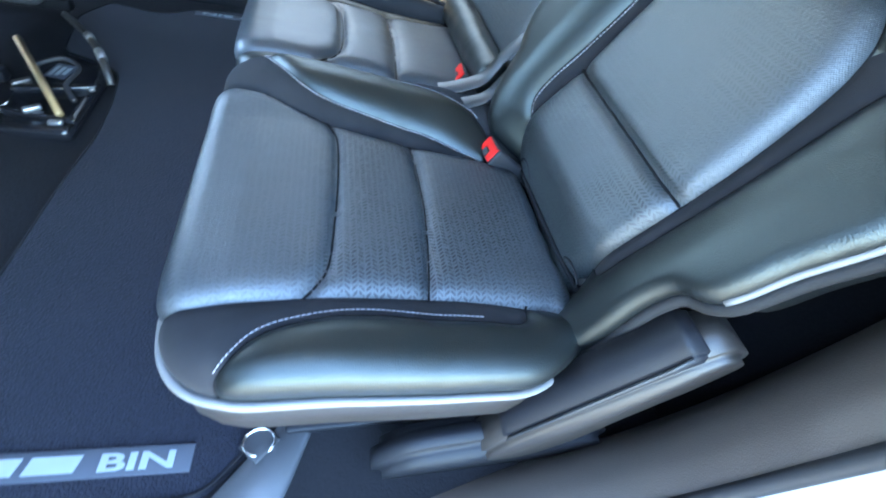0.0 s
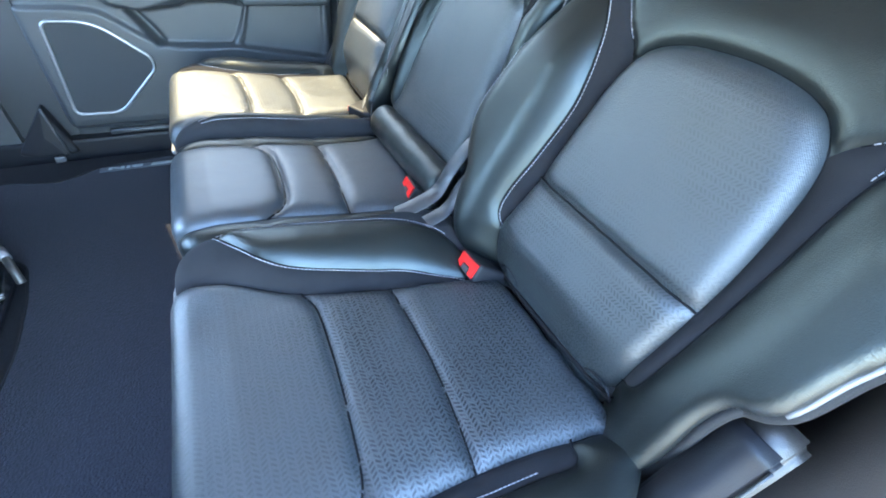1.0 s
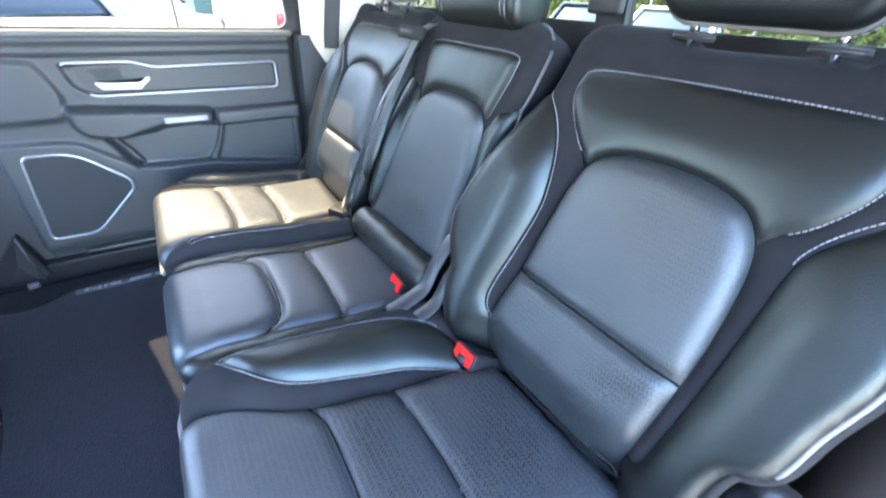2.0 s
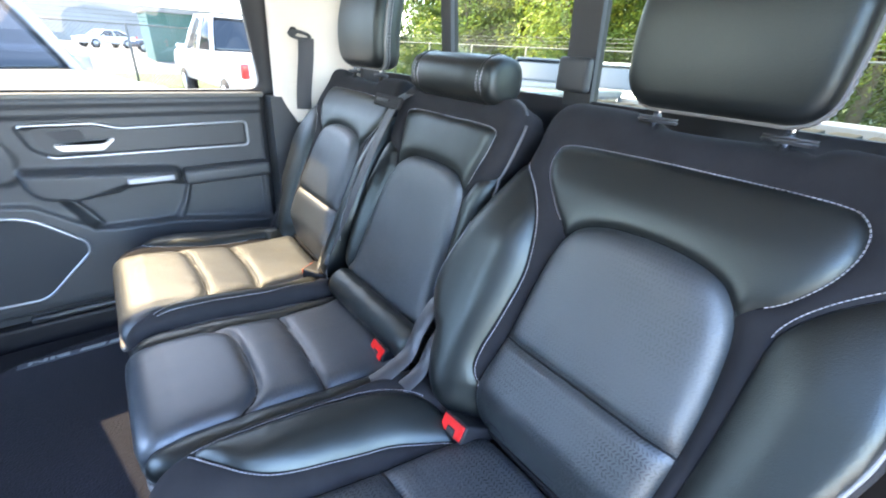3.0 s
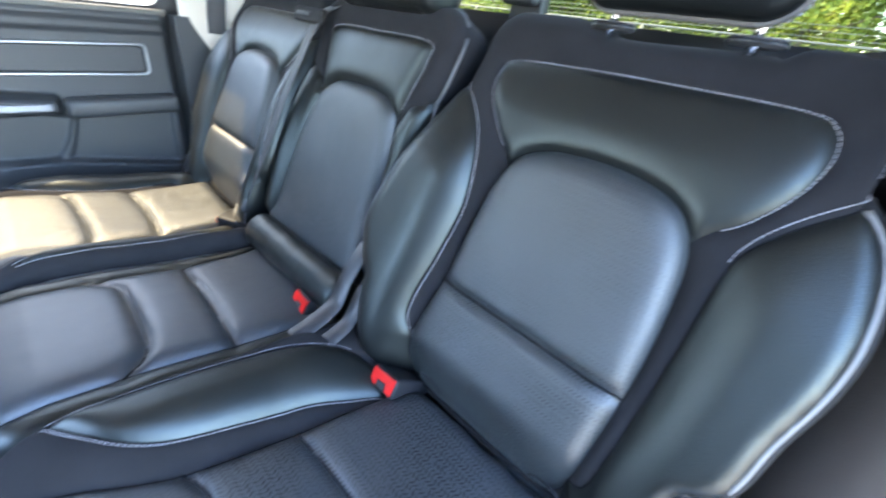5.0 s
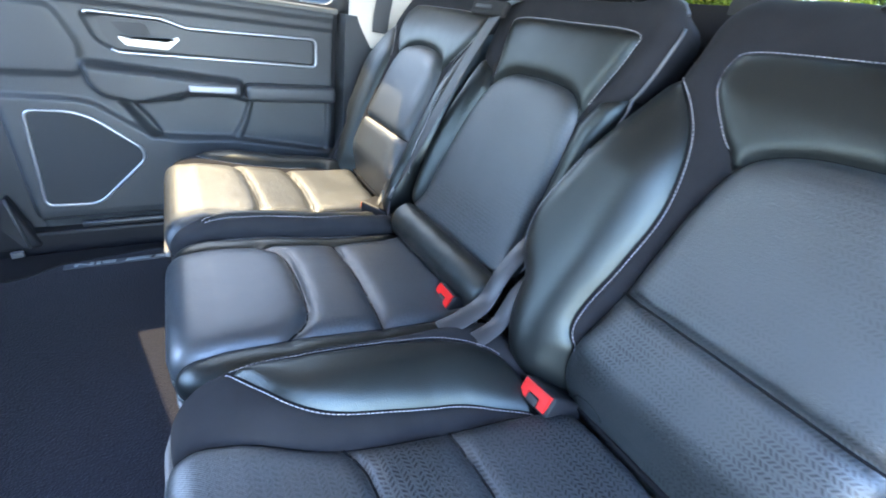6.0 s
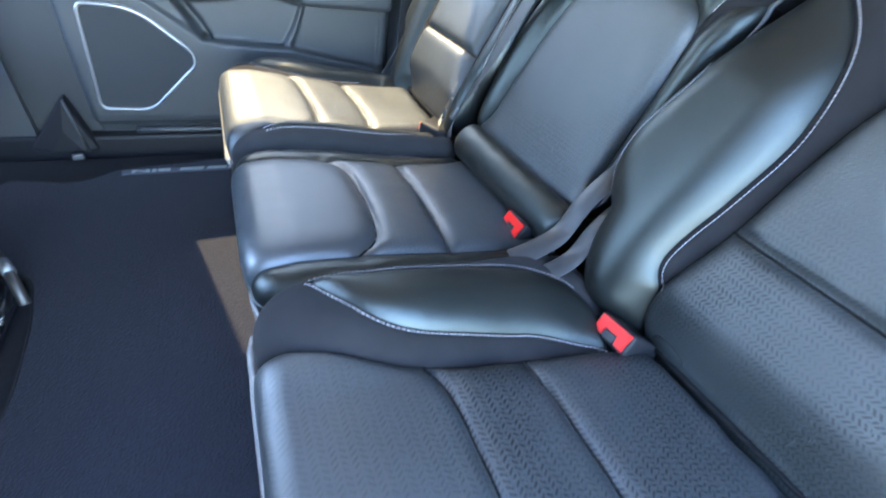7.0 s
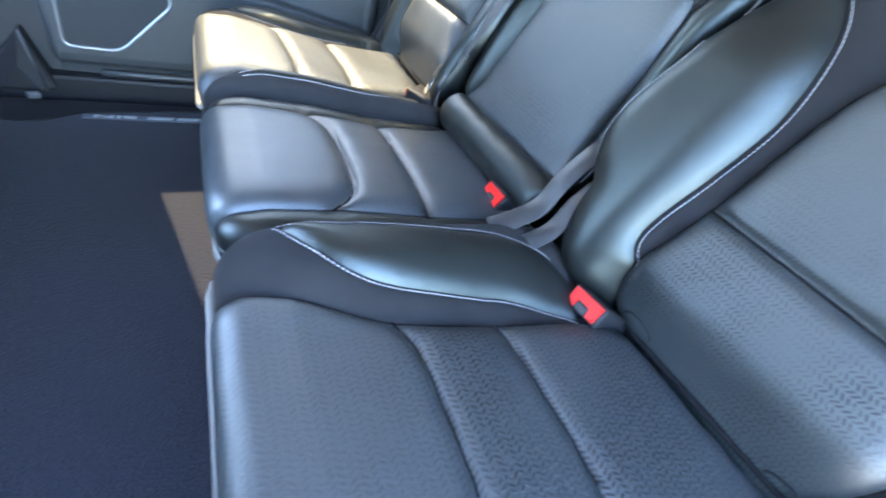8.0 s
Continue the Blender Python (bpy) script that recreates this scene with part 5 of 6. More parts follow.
fs = front_seat(-0.42)
copy_thing(fs, pose(-0.62, 0.42, 0.0))


def console():
    ob = thing("centre_console", "black plastic console between the front seats", "console", at=pose(-1.08, 0.0, 0.0))
    part("body", block(0.70, 0.30, 0.36, 0.04, pose(0, 0, 0.20), 4), PLASTIC, ob)
    part("lid", block(0.40, 0.28, 0.05, 0.02, pose(0.12, 0, 0.405), 4), LEATHER, ob)
    part("hoop", tube_mesh("hoop", curve_pts([(0.24, 0.06, 0.10), (0.29, 0.20, 0.115), (0.315, 0.34, 0.12), (0.30, 0.50, 0.115), (0.26, 0.60, 0.09)]), 0.011, PLASTIC, 10), None, ob, "dull grey tube")
    return ob


console()


def floor_box():
    """The black glossy box on the floor behind the console, with pale labels and steel rods over it."""
    ob = thing("floor_box", "glossy black equipment box on the floor with pale labels", "box", at=pose(-0.60, 0.155, 0.0))
    case = part("case", block(0.145, 0.275, 0.036, 0.017, pose(-0.008, 0.012, 0.018), 4), GLOSS, ob)
    part("ridge", block(0.150, 0.020, 0.016, 0.005, pose(0.0, 0.015, 0.042, 0, 0, 14), 3), GLOSS, case)
    part("ridge", block(0.140, 0.016, 0.014, 0.005, pose(0.005, -0.085, 0.041, 0, 0, -10), 3), GLOSS, case)
    sticker = part("sticker", block(0.044, 0.058, 0.001, 0.0, pose(-0.018, 0.090, 0.0385, 0, 0, -10)), STRIP, case, "small grey label with pale print", False)
    for k in range(3):
        part("print_bar", block(0.008, 0.042 - 0.006 * k, 0.001, 0.0, pose(-0.030 + 0.012 * k, 0.090, 0.0395, 0, 0, -10)), PRINT, sticker, "", False)
    part("clamp", block(0.034, 0.013, 0.010, 0.003, pose(-0.062, 0.020, 0.048, 0, 0, 40), 3), STEEL, ob, "dull metal clamp")
    # the next two bright blocks stand in for glints on the box
    part("clamp", block(0.030, 0.012, 0.010, 0.003, pose(-0.005, -0.080, 0.052, 0, 0, 36), 3), SATIN, ob, "small bright block in place of a glint")
    part("clamp", block(0.024, 0.012, 0.009, 0.003, pose(0.040, -0.108, 0.042, 0, 0, 4), 3), SATIN, ob, "small bright block in place of a glint")
    part("clamp", block(0.012, 0.028, 0.008, 0.003, pose(0.062, 0.028, 0.043, 0, 0, 24), 3), STEEL, ob, "dull metal clamp")
    part("rod", tube_mesh("rod", [(-0.118, 0.168, 0.066), (-0.030, 0.030, 0.062), (0.050, -0.098, 0.056)], 0.0070, BRASS, 10), None, ob, "brass coloured steel rod")
    part("bracket", tube_mesh("bracket", curve_pts([(-0.090, 0.345, 0.050), (-0.030, 0.265, 0.062), (0.010, 0.212, 0.064), (0.048, 0.150, 0.062), (0.072, 0.100, 0.050), (0.078, 0.082, 0.020)]), 0.0080, STEEL_DARK, 10), None, ob, "dark bent steel bracket")
    for a, b in (((0.004, 0.222, 0.065), (0.018, 0.200, 0.066)), ((0.046, 0.154, 0.064), (0.062, 0.124, 0.058))):
        part("sleeve", tube_mesh("sleeve", [a, tuple((u + v) / 2 for u, v in zip(a, b)), b], 0.0096, SATIN, 10), None, ob, "worn bright sleeve on the bracket")
    part("cable", tube_mesh("cable", curve_pts([(-0.060, 0.060, 0.060), (-0.010, 0.100, 0.066), (0.030, 0.075, 0.060), (0.020, 0.020, 0.050), (0.050, -0.030, 0.044)]), 0.0045, RUBBER, 8), None, ob)
    return ob


floor_box()


def anchor_cover():
    """A dark moulded cover at the foot of the far door pillar, with a small latch below it."""
    ob = thing("anchor_cover", "dark triangular moulded cover at the foot of the door pillar", "cover", base=(-0.57, 0.83, 0.0))
    v = [(-0.532, 0.842, 0.158), (-0.640, 0.842, 0.020), (-0.600, 0.828, 0.004), (-0.520, 0.826, 0.004), (-0.490, 0.842, 0.010), (-0.555, 0.830, 0.070), (-0.532, 0.870, 0.158), (-0.640, 0.870, 0.0), (-0.490, 0.870, 0.0)]
    f = [(0, 1, 5), (0, 5, 4), (1, 2, 5), (2, 3, 5), (3, 4, 5), (0, 6, 7, 1), (0, 4, 8, 6), (1, 7, 8, 4, 3, 2)]
    body = part("body", mesh_data("body", v, f, BUCKLE_CASE, False), None, ob)
    bev = body.modifiers.new("edges", "BEVEL")
    bev.width, bev.segments = 0.012, 4
    part("ridge", tube_mesh("ridge", [(-0.532, 0.840, 0.150), (-0.524, 0.834, 0.080), (-0.514, 0.828, 0.012)], 0.0035, PLASTIC, 8), None, ob)
    part("latch", block(0.026, 0.014, 0.016, 0.004, pose(-0.535, 0.800, 0.012, 0, 0, 12), 3), PLASTIC_GREY, ob)
    return ob


anchor_cover()

# ---- belts, buckles and small fittings ----
def buckle(at, button, label):
    """A belt buckle: a black case on a stalk with a coloured press button, notched round a dark slot."""
    ob = thing("belt_buckle", label, "buckle", "rear belt buckles", at=at)
    part("case", block(0.070, 0.055, 0.031, 0.006, pose(0.034, 0, 0), 3), BUCKLE_CASE, ob)
    face = [(-0.0235, -0.0115), (-0.0105, -0.0115), (-0.0085, -0.0005), (0.0085, -0.0005), (0.0105, -0.0115), (0.0235, -0.0115), (0.0240, 0.0115), (-0.0240, 0.0115)]
    bm = bmesh.new()
    rows = [[bm.verts.new((x, y, z)) for y, z in face] for x in (-0.0035, 0.006)]
    for i in range(len(face)):
        j = (i + 1) % len(face)
        bm.faces.new((rows[0][i], rows[0][j], rows[1][j], rows[1][i]))
    front = bm.faces.new(rows[0])
    bmesh.ops.recalc_face_normals(bm, faces=bm.faces)
    bmesh.ops.bevel(bm, geom=list(front.edges), offset=0.0012, segments=2, affect="EDGES")
    press = part("button", bm, button, ob, "bright press button", False)
    part("slot", block(0.004, 0.018, 0.010, 0.0008, pose(-0.0012, 0, -0.0070)), RUBBER, press)
    part("stalk", block(0.090, 0.034, 0.008, 0.003, pose(0.10, 0, -0.006, 0, 10, 0)), WEBBING, ob)
    return ob


buckle(pose(0.234, -0.296, 0.306, -12, 32, -8), RED, "black seat belt buckle with a red button")
buckle(pose(0.226, -0.071, 0.308, -6, 30, -8), RED, "black seat belt buckle with a red button")
buckle(pose(0.243, 0.326, 0.296, 0, 4, -57), ORANGE, "dark grey seat belt buckle with an orange end")


def strap(name, label, pts, side, width, category="seat belt"):
    p = curve_pts(pts, per=8)
    s = np.array([side] * len(p), float) if np.ndim(side) == 1 else curve_pts(side, per=8)
    ob = part(name, ribbon_mesh(name, p, s, width, 0.0018, STRAP))
    return tagged(ob, label, category)


# latch straps in the gap between the near and the middle seat
for k, (y, w) in enumerate(((-0.148, 0.030), (-0.186, 0.026))):
    pts = [(0.170, y - 0.006, 0.318 - 0.01 * k), (0.205, y - 0.006, 0.328 - 0.01 * k), (0.245, y - 0.002, 0.345 - 0.012 * k), (0.275, y + 0.006, 0.385 - 0.015 * k), (0.312, y + 0.008, 0.425 - 0.02 * k), (0.36, y + 0.010, 0.445)]
    strap("latch_strap", "dark webbing strap curving out of the seat gap", pts, (0.10, 1.0, 0.25), w)


def middle_belt():
    ob = thing("seat_belt", "black middle shoulder belt down the backrest with its latch plate", "seat belt", base=tuple(on_back(0.20, 0.0, 0.03)))
    path = [on_back(0.150, 0.325, 0.008), on_back(0.160, 0.292, 0.030), on_back(0.178, 0.214, 0.034), on_back(0.192, 0.115, 0.036), on_back(0.206, 0.027, 0.034), on_back(0.234, -0.054, 0.026), on_back(0.256, -0.095, 0.020)]
    p = curve_pts([tuple(q) for q in path], per=8)
    part("webbing", ribbon_mesh("webbing", p, np.array([(0.25, 1.0, 0.0)] * len(p)), 0.046, 0.0018, WEBBING), None, ob)
    lower = curve_pts([tuple(on_back(0.262, -0.110, 0.016)), tuple(on_back(0.250, -0.145, 0.012)), tuple(on_back(0.235, -0.19, -0.01))], per=6)
    part("webbing", ribbon_mesh("webbing", lower, np.array([(0.25, 1.0, 0.0)] * len(lower)), 0.044, 0.0018, WEBBING), None, ob)
    turn_m = Matrix.Translation(on_back(0.260, -0.104, 0.022)) @ pose(0, 0, 0, 0, 22, -12)
    tongue = part("latch_plate", block(0.012, 0.056, 0.030, 0.005, turn_m, 3), PLASTIC, ob)
    part("latch_tongue", block(0.003, 0.022, 0.040, 0.001, turn_m @ pose(-0.004, 0.010, -0.028, 0, 0, 0)), CHROME, tongue, "polished steel tongue")
    guide = Matrix.Translation(on_back(0.186, 0.292, 0.034)) @ pose(0, 0, 0, 0, 22, 0)
    part("belt_guide", block(0.012, 0.104, 0.026, 0.011, guide, 4), WELT, ob, "flat grey brown belt keeper strap")
    part("keeper_slot", block(0.004, 0.050, 0.007, 0.002, guide @ pose(-0.0065, 0.012, 0.0)), RUBBER, ob)
    return ob


middle_belt()


def outboard_belt():
    """The shoulder belt on a rear pillar, with its turning loop and a stowage clip."""
    ob = thing("seat_belt", "black shoulder belt hanging beside the beige rear pillar", "seat belt", "shoulder belts", base=(0.45, -0.69, 0.66))
    p = curve_pts([(0.546, -0.659, 0.890), (0.545, -0.668, 0.827), (0.540, -0.673, 0.765), (0.532, -0.681, 0.700), (0.525, -0.686, 0.660)], per=8)
    turned = curve_pts([(1.0, 0.01, 0.0), (1.0, 0.06, 0.0), (0.98, 0.14, 0.0), (0.96, 0.22, 0.0), (0.95, 0.24, 0.0)], per=8)
    part("webbing", ribbon_mesh("webbing", p, turned, 0.046, 0.0018, WEBBING), None, ob)
    # not a belt: narrow dark ribbon drawing the shadow line along the recess edge
    p = curve_pts([(0.552, -0.663, 0.870), (0.550, -0.681, 0.803), (0.545, -0.694, 0.755), (0.540, -0.706, 0.706)], per=8)
    part("webbing", ribbon_mesh("webbing", p, np.array([(1.0, -0.02, 0.0)] * len(p)), 0.020, 0.0018, WEBBING), None, ob)
    part("stowage_clip", merge(rod(0.0145, 0.030, 18, 0.011, pose(0.482, -0.690, 0.703, 70, 20, 0), 0.005), block(0.030, 0.018, 0.014, 0.006, pose(0.470, -0.683, 0.697, 0, 20, 30), 3)), PLASTIC, ob, "black plastic stowage clip")
    return ob


belt_near = outboard_belt()


def far_belt():
    """The far shoulder belt: a turning loop bolted to the pillar and the webbing down to the sill."""
    ob = thing("seat_belt", "black shoulder belt hanging from its loop on the beige pillar", "seat belt", "shoulder belts", base=(0.43, 0.75, 0.66))
    p = curve_pts([(0.436, 0.724, 0.850), (0.436, 0.734, 0.80), (0.432, 0.746, 0.74), (0.428, 0.757, 0.68), (0.428, 0.762, 0.64)], per=6)
    part("webbing", ribbon_mesh("webbing", p, np.array([(0.90, -0.38, 0.0)] * len(p)), 0.046, 0.0018, WEBBING), None, ob)
    ring = [(0.420 + 0.027 * math.cos(q), 0.733 - 0.012 * math.cos(q), 0.856 + 0.009 * math.sin(q) - 0.004 * math.cos(q)) for q in np.linspace(0, 2 * math.pi, 24, endpoint=False)]
    part("turning_loop", tube_mesh("turning_loop", ring, 0.0048, PLASTIC, 8, True), None, ob, "black plastic belt loop")
    part("bolt_cap", rod(0.013, 0.012, 18, 0.011, pose(0.405, 0.742, 0.866, 72, 0, -20), 0.003), PLASTIC, ob)
    return ob


far_belt()


def recline_lever(side):
    ob = thing("release_lever", "satin steel backrest release rod beside the seat", "lever", "release levers", base=(0.44, side * 0.68, 0.66))
    p = [(0.490, side * 0.684, 0.692), (0.458, side * 0.674, 0.678), (0.426, side * 0.664, 0.662)]
    part("loop", tube_mesh("loop", p, 0.0038, BRUSHED, 10), None, ob)
    part("root", block(0.024, 0.020, 0.020, 0.006, pose(0.494, side * 0.686, 0.694), 3), PLASTIC, ob)
    return ob


recline_lever(-1)


def hinge_cover():
    """Hard covers over the hinge at the foot of an outboard backrest."""
    ob = thing("hinge_cover", "dark grey plastic hinge cover at the foot of the backrest", "hinge cover", "hinge covers", base=(0.30, -0.68, 0.0))
    a = round_poly([(0.196, 0.186), (0.298, 0.372), (0.306, 0.392), (0.322, 0.396), (0.340, 0.360), (0.32, 0.24), (0.27, 0.15), (0.20, 0.15)], [0.01, 0.02, 0.005, 0.004, 0.01, 0.02, 0.02, 0.02], 4)
    b = round_poly([(0.190, 0.165), (0.316, 0.376), (0.342, 0.404), (0.380, 0.385), (0.368, 0.325), (0.335, 0.245), (0.304, 0.150), (0.26, 0.09), (0.18, 0.09)], 0.040, 6)
    for name, poly, y0, y1, m, soft in (("front_shell", a, -0.640, -0.690, BUCKLE_CASE, 0.004), ("rear_shell", b, -0.640, -0.696, PLASTIC_DARK_BROWN, 0.008)):
        bm = prism([tuple(q) for q in poly], y0, y1)
        bmesh.ops.bevel(bm, geom=[e for e in bm.edges if abs(e.verts[0].co.y - e.verts[1].co.y) < 1e-6], offset=soft, segments=3, affect="EDGES")
        part(name, bm, m, ob)
    lip = [(0.199, -0.690, 0.186), (0.25, -0.691, 0.280), (0.298, -0.691, 0.368), (0.307, -0.690, 0.387)]
    part("edge_lip", tube_mesh("edge_lip", lip, 0.0016, PLASTIC, 6), None, ob)
    c = round_poly([(0.05, 0.02), (0.045, 0.07), (0.09, 0.120), (0.22, 0.142), (0.36, 0.135), (0.40, 0.09), (0.38, 0.02)], 0.03, 4)
    bm = prism([tuple(q) for q in c], -0.640, -0.690)
    bmesh.ops.bevel(bm, geom=[e for e in bm.edges if abs(e.verts[0].co.y - e.verts[1].co.y) < 1e-6], offset=0.014, segments=3, affect="EDGES")
    part("foot_shell", bm, BUCKLE_CASE, ob)
    return ob


cover_near = hinge_cover()
copy_thing(cover_near, MIRROR @ cover_near.matrix_basis)


def seat_hook(y):
    ob = thing("anchor_hook", "black child seat anchor loop in the seat crease", "anchor", "seat anchors", base=(0.29, y, 0.32))
    p = [(0.285 + 0.0 * q, y + 0.022 * math.cos(q), 0.322 + 0.010 * math.sin(q)) for q in np.linspace(0, math.pi, 12)]
    p = [(0.308, p[0][1], 0.300)] + [(0.282, b, c - 0.016) for _, b, c in p] + [(0.308, p[-1][1], 0.300)]
    part("wire", tube_mesh("wire", p, 0.0016, BUCKLE_CASE, 8), None, ob)
    part("socket", block(0.020, 0.058, 0.022, 0.008, pose(0.304, y, 0.300, 0, 22, 0), 3), BUCKLE_CASE, ob)
    return ob


seat_hook(-0.340)
seat_hook(-0.535)


def belt_nub(side):
    """The moulded beige lip and dark mouth from which a shoulder belt leaves the pillar."""
    ob = thing("belt_mouth", "beige moulded lip round the dark belt slot on the pillar", "belt slot", "belt slots", base=(0.50, side * 0.68, 0.90))
    lip = block(0.028, 0.025, 0.046, 0.0118, pose(0.542, side * 0.6275, 0.9015, side * 12, 0, 0), 5)
    part("lip", lip, BEIGE, ob)
    hood = curve_pts([(0.556, side * y, z) for y, z in ((0.613, 0.905), (0.617, 0.923), (0.629, 0.9335), (0.645, 0.926), (0.658, 0.909), (0.667, 0.889), (0.672, 0.868))], per=6)
    part("hood", tube_mesh("hood", hood, 0.0072, BEIGE, 12), None, ob)
    mouth = prism([(-y * side, z) for y, z in ((-0.628, 0.923), (-0.645, 0.915), (-0.656, 0.902), (-0.6625, 0.886), (-0.6655, 0.872), (-0.658, 0.864), (-0.643, 0.880), (-0.634, 0.890))], 0.5360, 0.575)
    for v in mouth.verts:
        v.co = (v.co.y, v.co.x, v.co.z)
    part("mouth", mouth, RUBBER, ob, "dark belt slot", False)
    return ob


belt_nub(-1)

# ---- outside ----
GROUND_Z = -0.65
gv = [(-400, -400, GROUND_Z), (400, -400, GROUND_Z), (400, 400, GROUND_Z), (-400, 400, GROUND_Z)]
struct("ground", mesh_data("ground", gv, [(0, 1, 2, 3)], ASPHALT, False), None, "pale worn asphalt car lot", "ground")
struct("grass_verge", block(120, 6.2, 0.05, 0.0, pose(-8, 17.2, GROUND_Z + 0.012)), GRASS_MAT, "strip of mown grass beside the lot", "grass")
struct("grass_bank", block(30, 90, 0.06, 0.0, pose(25.5, 10, GROUND_Z + 0.012)), GRASS_MAT, "rough grass behind the fence", "grass")


def chain_fence(at, length, high):
    """A chain-link fence along its own x axis."""
    ob = thing("fence", "galvanised chain-link fence with steel posts", "fence", "fences", at=at)
    n = int(length / 2.6)
    for i in range(n + 1):
        part("post", rod(0.032, high, 10, None, pose(i * 2.6, 0, high / 2)), GALV, ob)
    part("top_rail", tube_mesh("top_rail", [(0, 0, high), (length / 2, 0, high), (length, 0, high)], 0.019, GALV, 8), None, ob)
    part("bottom_wire", tube_mesh("bottom_wire", [(0, 0, 0.06), (length / 2, 0, 0.06), (length, 0, 0.06)], 0.006, GALV, 5), None, ob)
    verts, faces = [], []
    step = 0.09
    for s in (1, -1):
        for k in range(-int(high / step), int(length / step)):
            a, b = k * step, k * step + high
            z0, z1 = 0.06, high
            if a < 0:
                z0, a = z0 - a, 0.0
            if b > length:
                z1, b = z1 - (b - length), length
            if b - a < 0.1:
                continue
            w = 0.0040
            if s < 0:
                z0, z1 = high + 0.06 - z0, high + 0.06 - z1
            m = len(verts)
            verts += [(a, -w, z0 - w), (a, w, z0 + w), (b, w, z1 + w), (b, -w, z1 - w)]
            faces.append((m, m + 1, m + 2, m + 3))
    tagged(part("wire_mesh", mesh_data("wire_mesh", verts, faces, GALV, False), None, ob), kind="stuff")
    for k, z in enumerate((high + 0.10, high + 0.20, high + 0.30)):
        part("barbed_wire", tube_mesh("barbed_wire", [(0, 0, z), (length / 2, 0, z - 0.02), (length, 0, z)], 0.005, GALV, 5), None, ob)
    return ob


chain_fence(pose(10.8, -9.0, GROUND_Z, 0, 0, 90), 36.4, 1.75)
chain_fence(pose(-20.0, 14.6, GROUND_Z, 0, 0, 0), 28.6, 1.65)

rng = random.Random(4)


def leaf_cloud(name, centres, count, size, material, seed):
    """Many small bent leaves round a few centres."""
    r = random.Random(seed)
    verts, faces = [], []
    for _ in range(count):
        cx, cy, cz, cr = r.choice(centres)
        while True:
            d = Vector((r.uniform(-1, 1), r.uniform(-1, 1), r.uniform(-1, 1)))
            if 0.05 < d.length < 1:
                break
        d = d.normalized() * (d.length ** 0.45)
        p = Vector((cx, cy, cz)) + d * cr * (0.85 + 0.3 * noise.noise(d * 2.3 + Vector((cx, cy, cz))))
        n = (d + Vector((r.uniform(-1, 1), r.uniform(-1, 1), r.uniform(-0.2, 1.2))) * 0.9).normalized()
        t = n.orthogonal().normalized()
        t.rotate(Matrix.Rotation(r.uniform(0, 6.28), 3, n))
        b = n.cross(t)
        s = size * r.uniform(0.6, 1.4)
        m = len(verts)
        verts += [p - t * s, p + b * s * 0.55 + n * s * 0.12, p + t * s, p - b * s * 0.55 + n * s * 0.12]
        faces.append((m, m + 1, m + 2, m + 3))
    return mesh_data(name, verts, faces, material, True)


def tree(seed, high, spread, material, at, leaf=0.16, count=4200, low=0.16):
    r = random.Random(seed)
    ob = thing("tree", "leafy broad tree with a dense bright crown behind the fence" if material is LEAF else "dark green leafy tree behind the fence", "tree", "trees behind the fence", at=at)
    verts, faces = tube([(0, 0, -0.1), (0.05, 0.03, high * 0.25), (-0.04, 0.08, high * 0.55), (0.02, 0.0, high * 0.85)], 0.0, 8)
    rad = (0.17, 0.13, 0.085, 0.03)
    pts = [(0, 0, -0.1), (0.05, 0.03, high * 0.25), (-0.04, 0.08, high * 0.55), (0.02, 0.0, high * 0.85)]
    verts = []
    for (x, y, z), q in zip(pts, rad):
        for k in range(8):
            a = 2 * math.pi * k / 8
            verts.append((x + q * math.cos(a), y + q * math.sin(a), z))
    part("trunk", mesh_data("trunk", verts, faces, BARK), None, ob)
    centres = []
    lv, lf = [], []
    for k in range(15):
        a = k * 2.4 + r.uniform(-0.4, 0.4)
        h = high * (low + (1 - low) * (k + 0.5) / 15)
        reach = spread * (1.0 - 0.55 * abs((k + 0.5) / 15 - 0.35)) * r.uniform(0.55, 1.0)
        tip = Vector((math.cos(a) * reach, math.sin(a) * reach, h))
        foot = Vector((0, 0, max(0.5, h - reach * 0.6)))
        v, f = tube([foot, (foot + tip) / 2 + Vector((0, 0, 0.12)), tip], 0.035, 5)
        m = len(lv)
        lv += v
        lf += [tuple(m + x for x in g) for g in f]
        centres.append((*(tip * 0.92), spread * r.uniform(0.30, 0.5)))
        centres.append((*(foot.lerp(tip, 0.55)), spread * r.uniform(0.25, 0.38)))
    part("limbs", mesh_data("limbs", lv, lf, BARK), None, ob)
    tagged(part("crown", leaf_cloud("crown", centres, count, leaf, material, seed + 50), None, ob), kind="stuff")
    return ob


def turn(x, y, a, s=1.0):
    return pose(x, y, GROUND_Z, 0, 0, a) @ Matrix.Scale(s, 4)


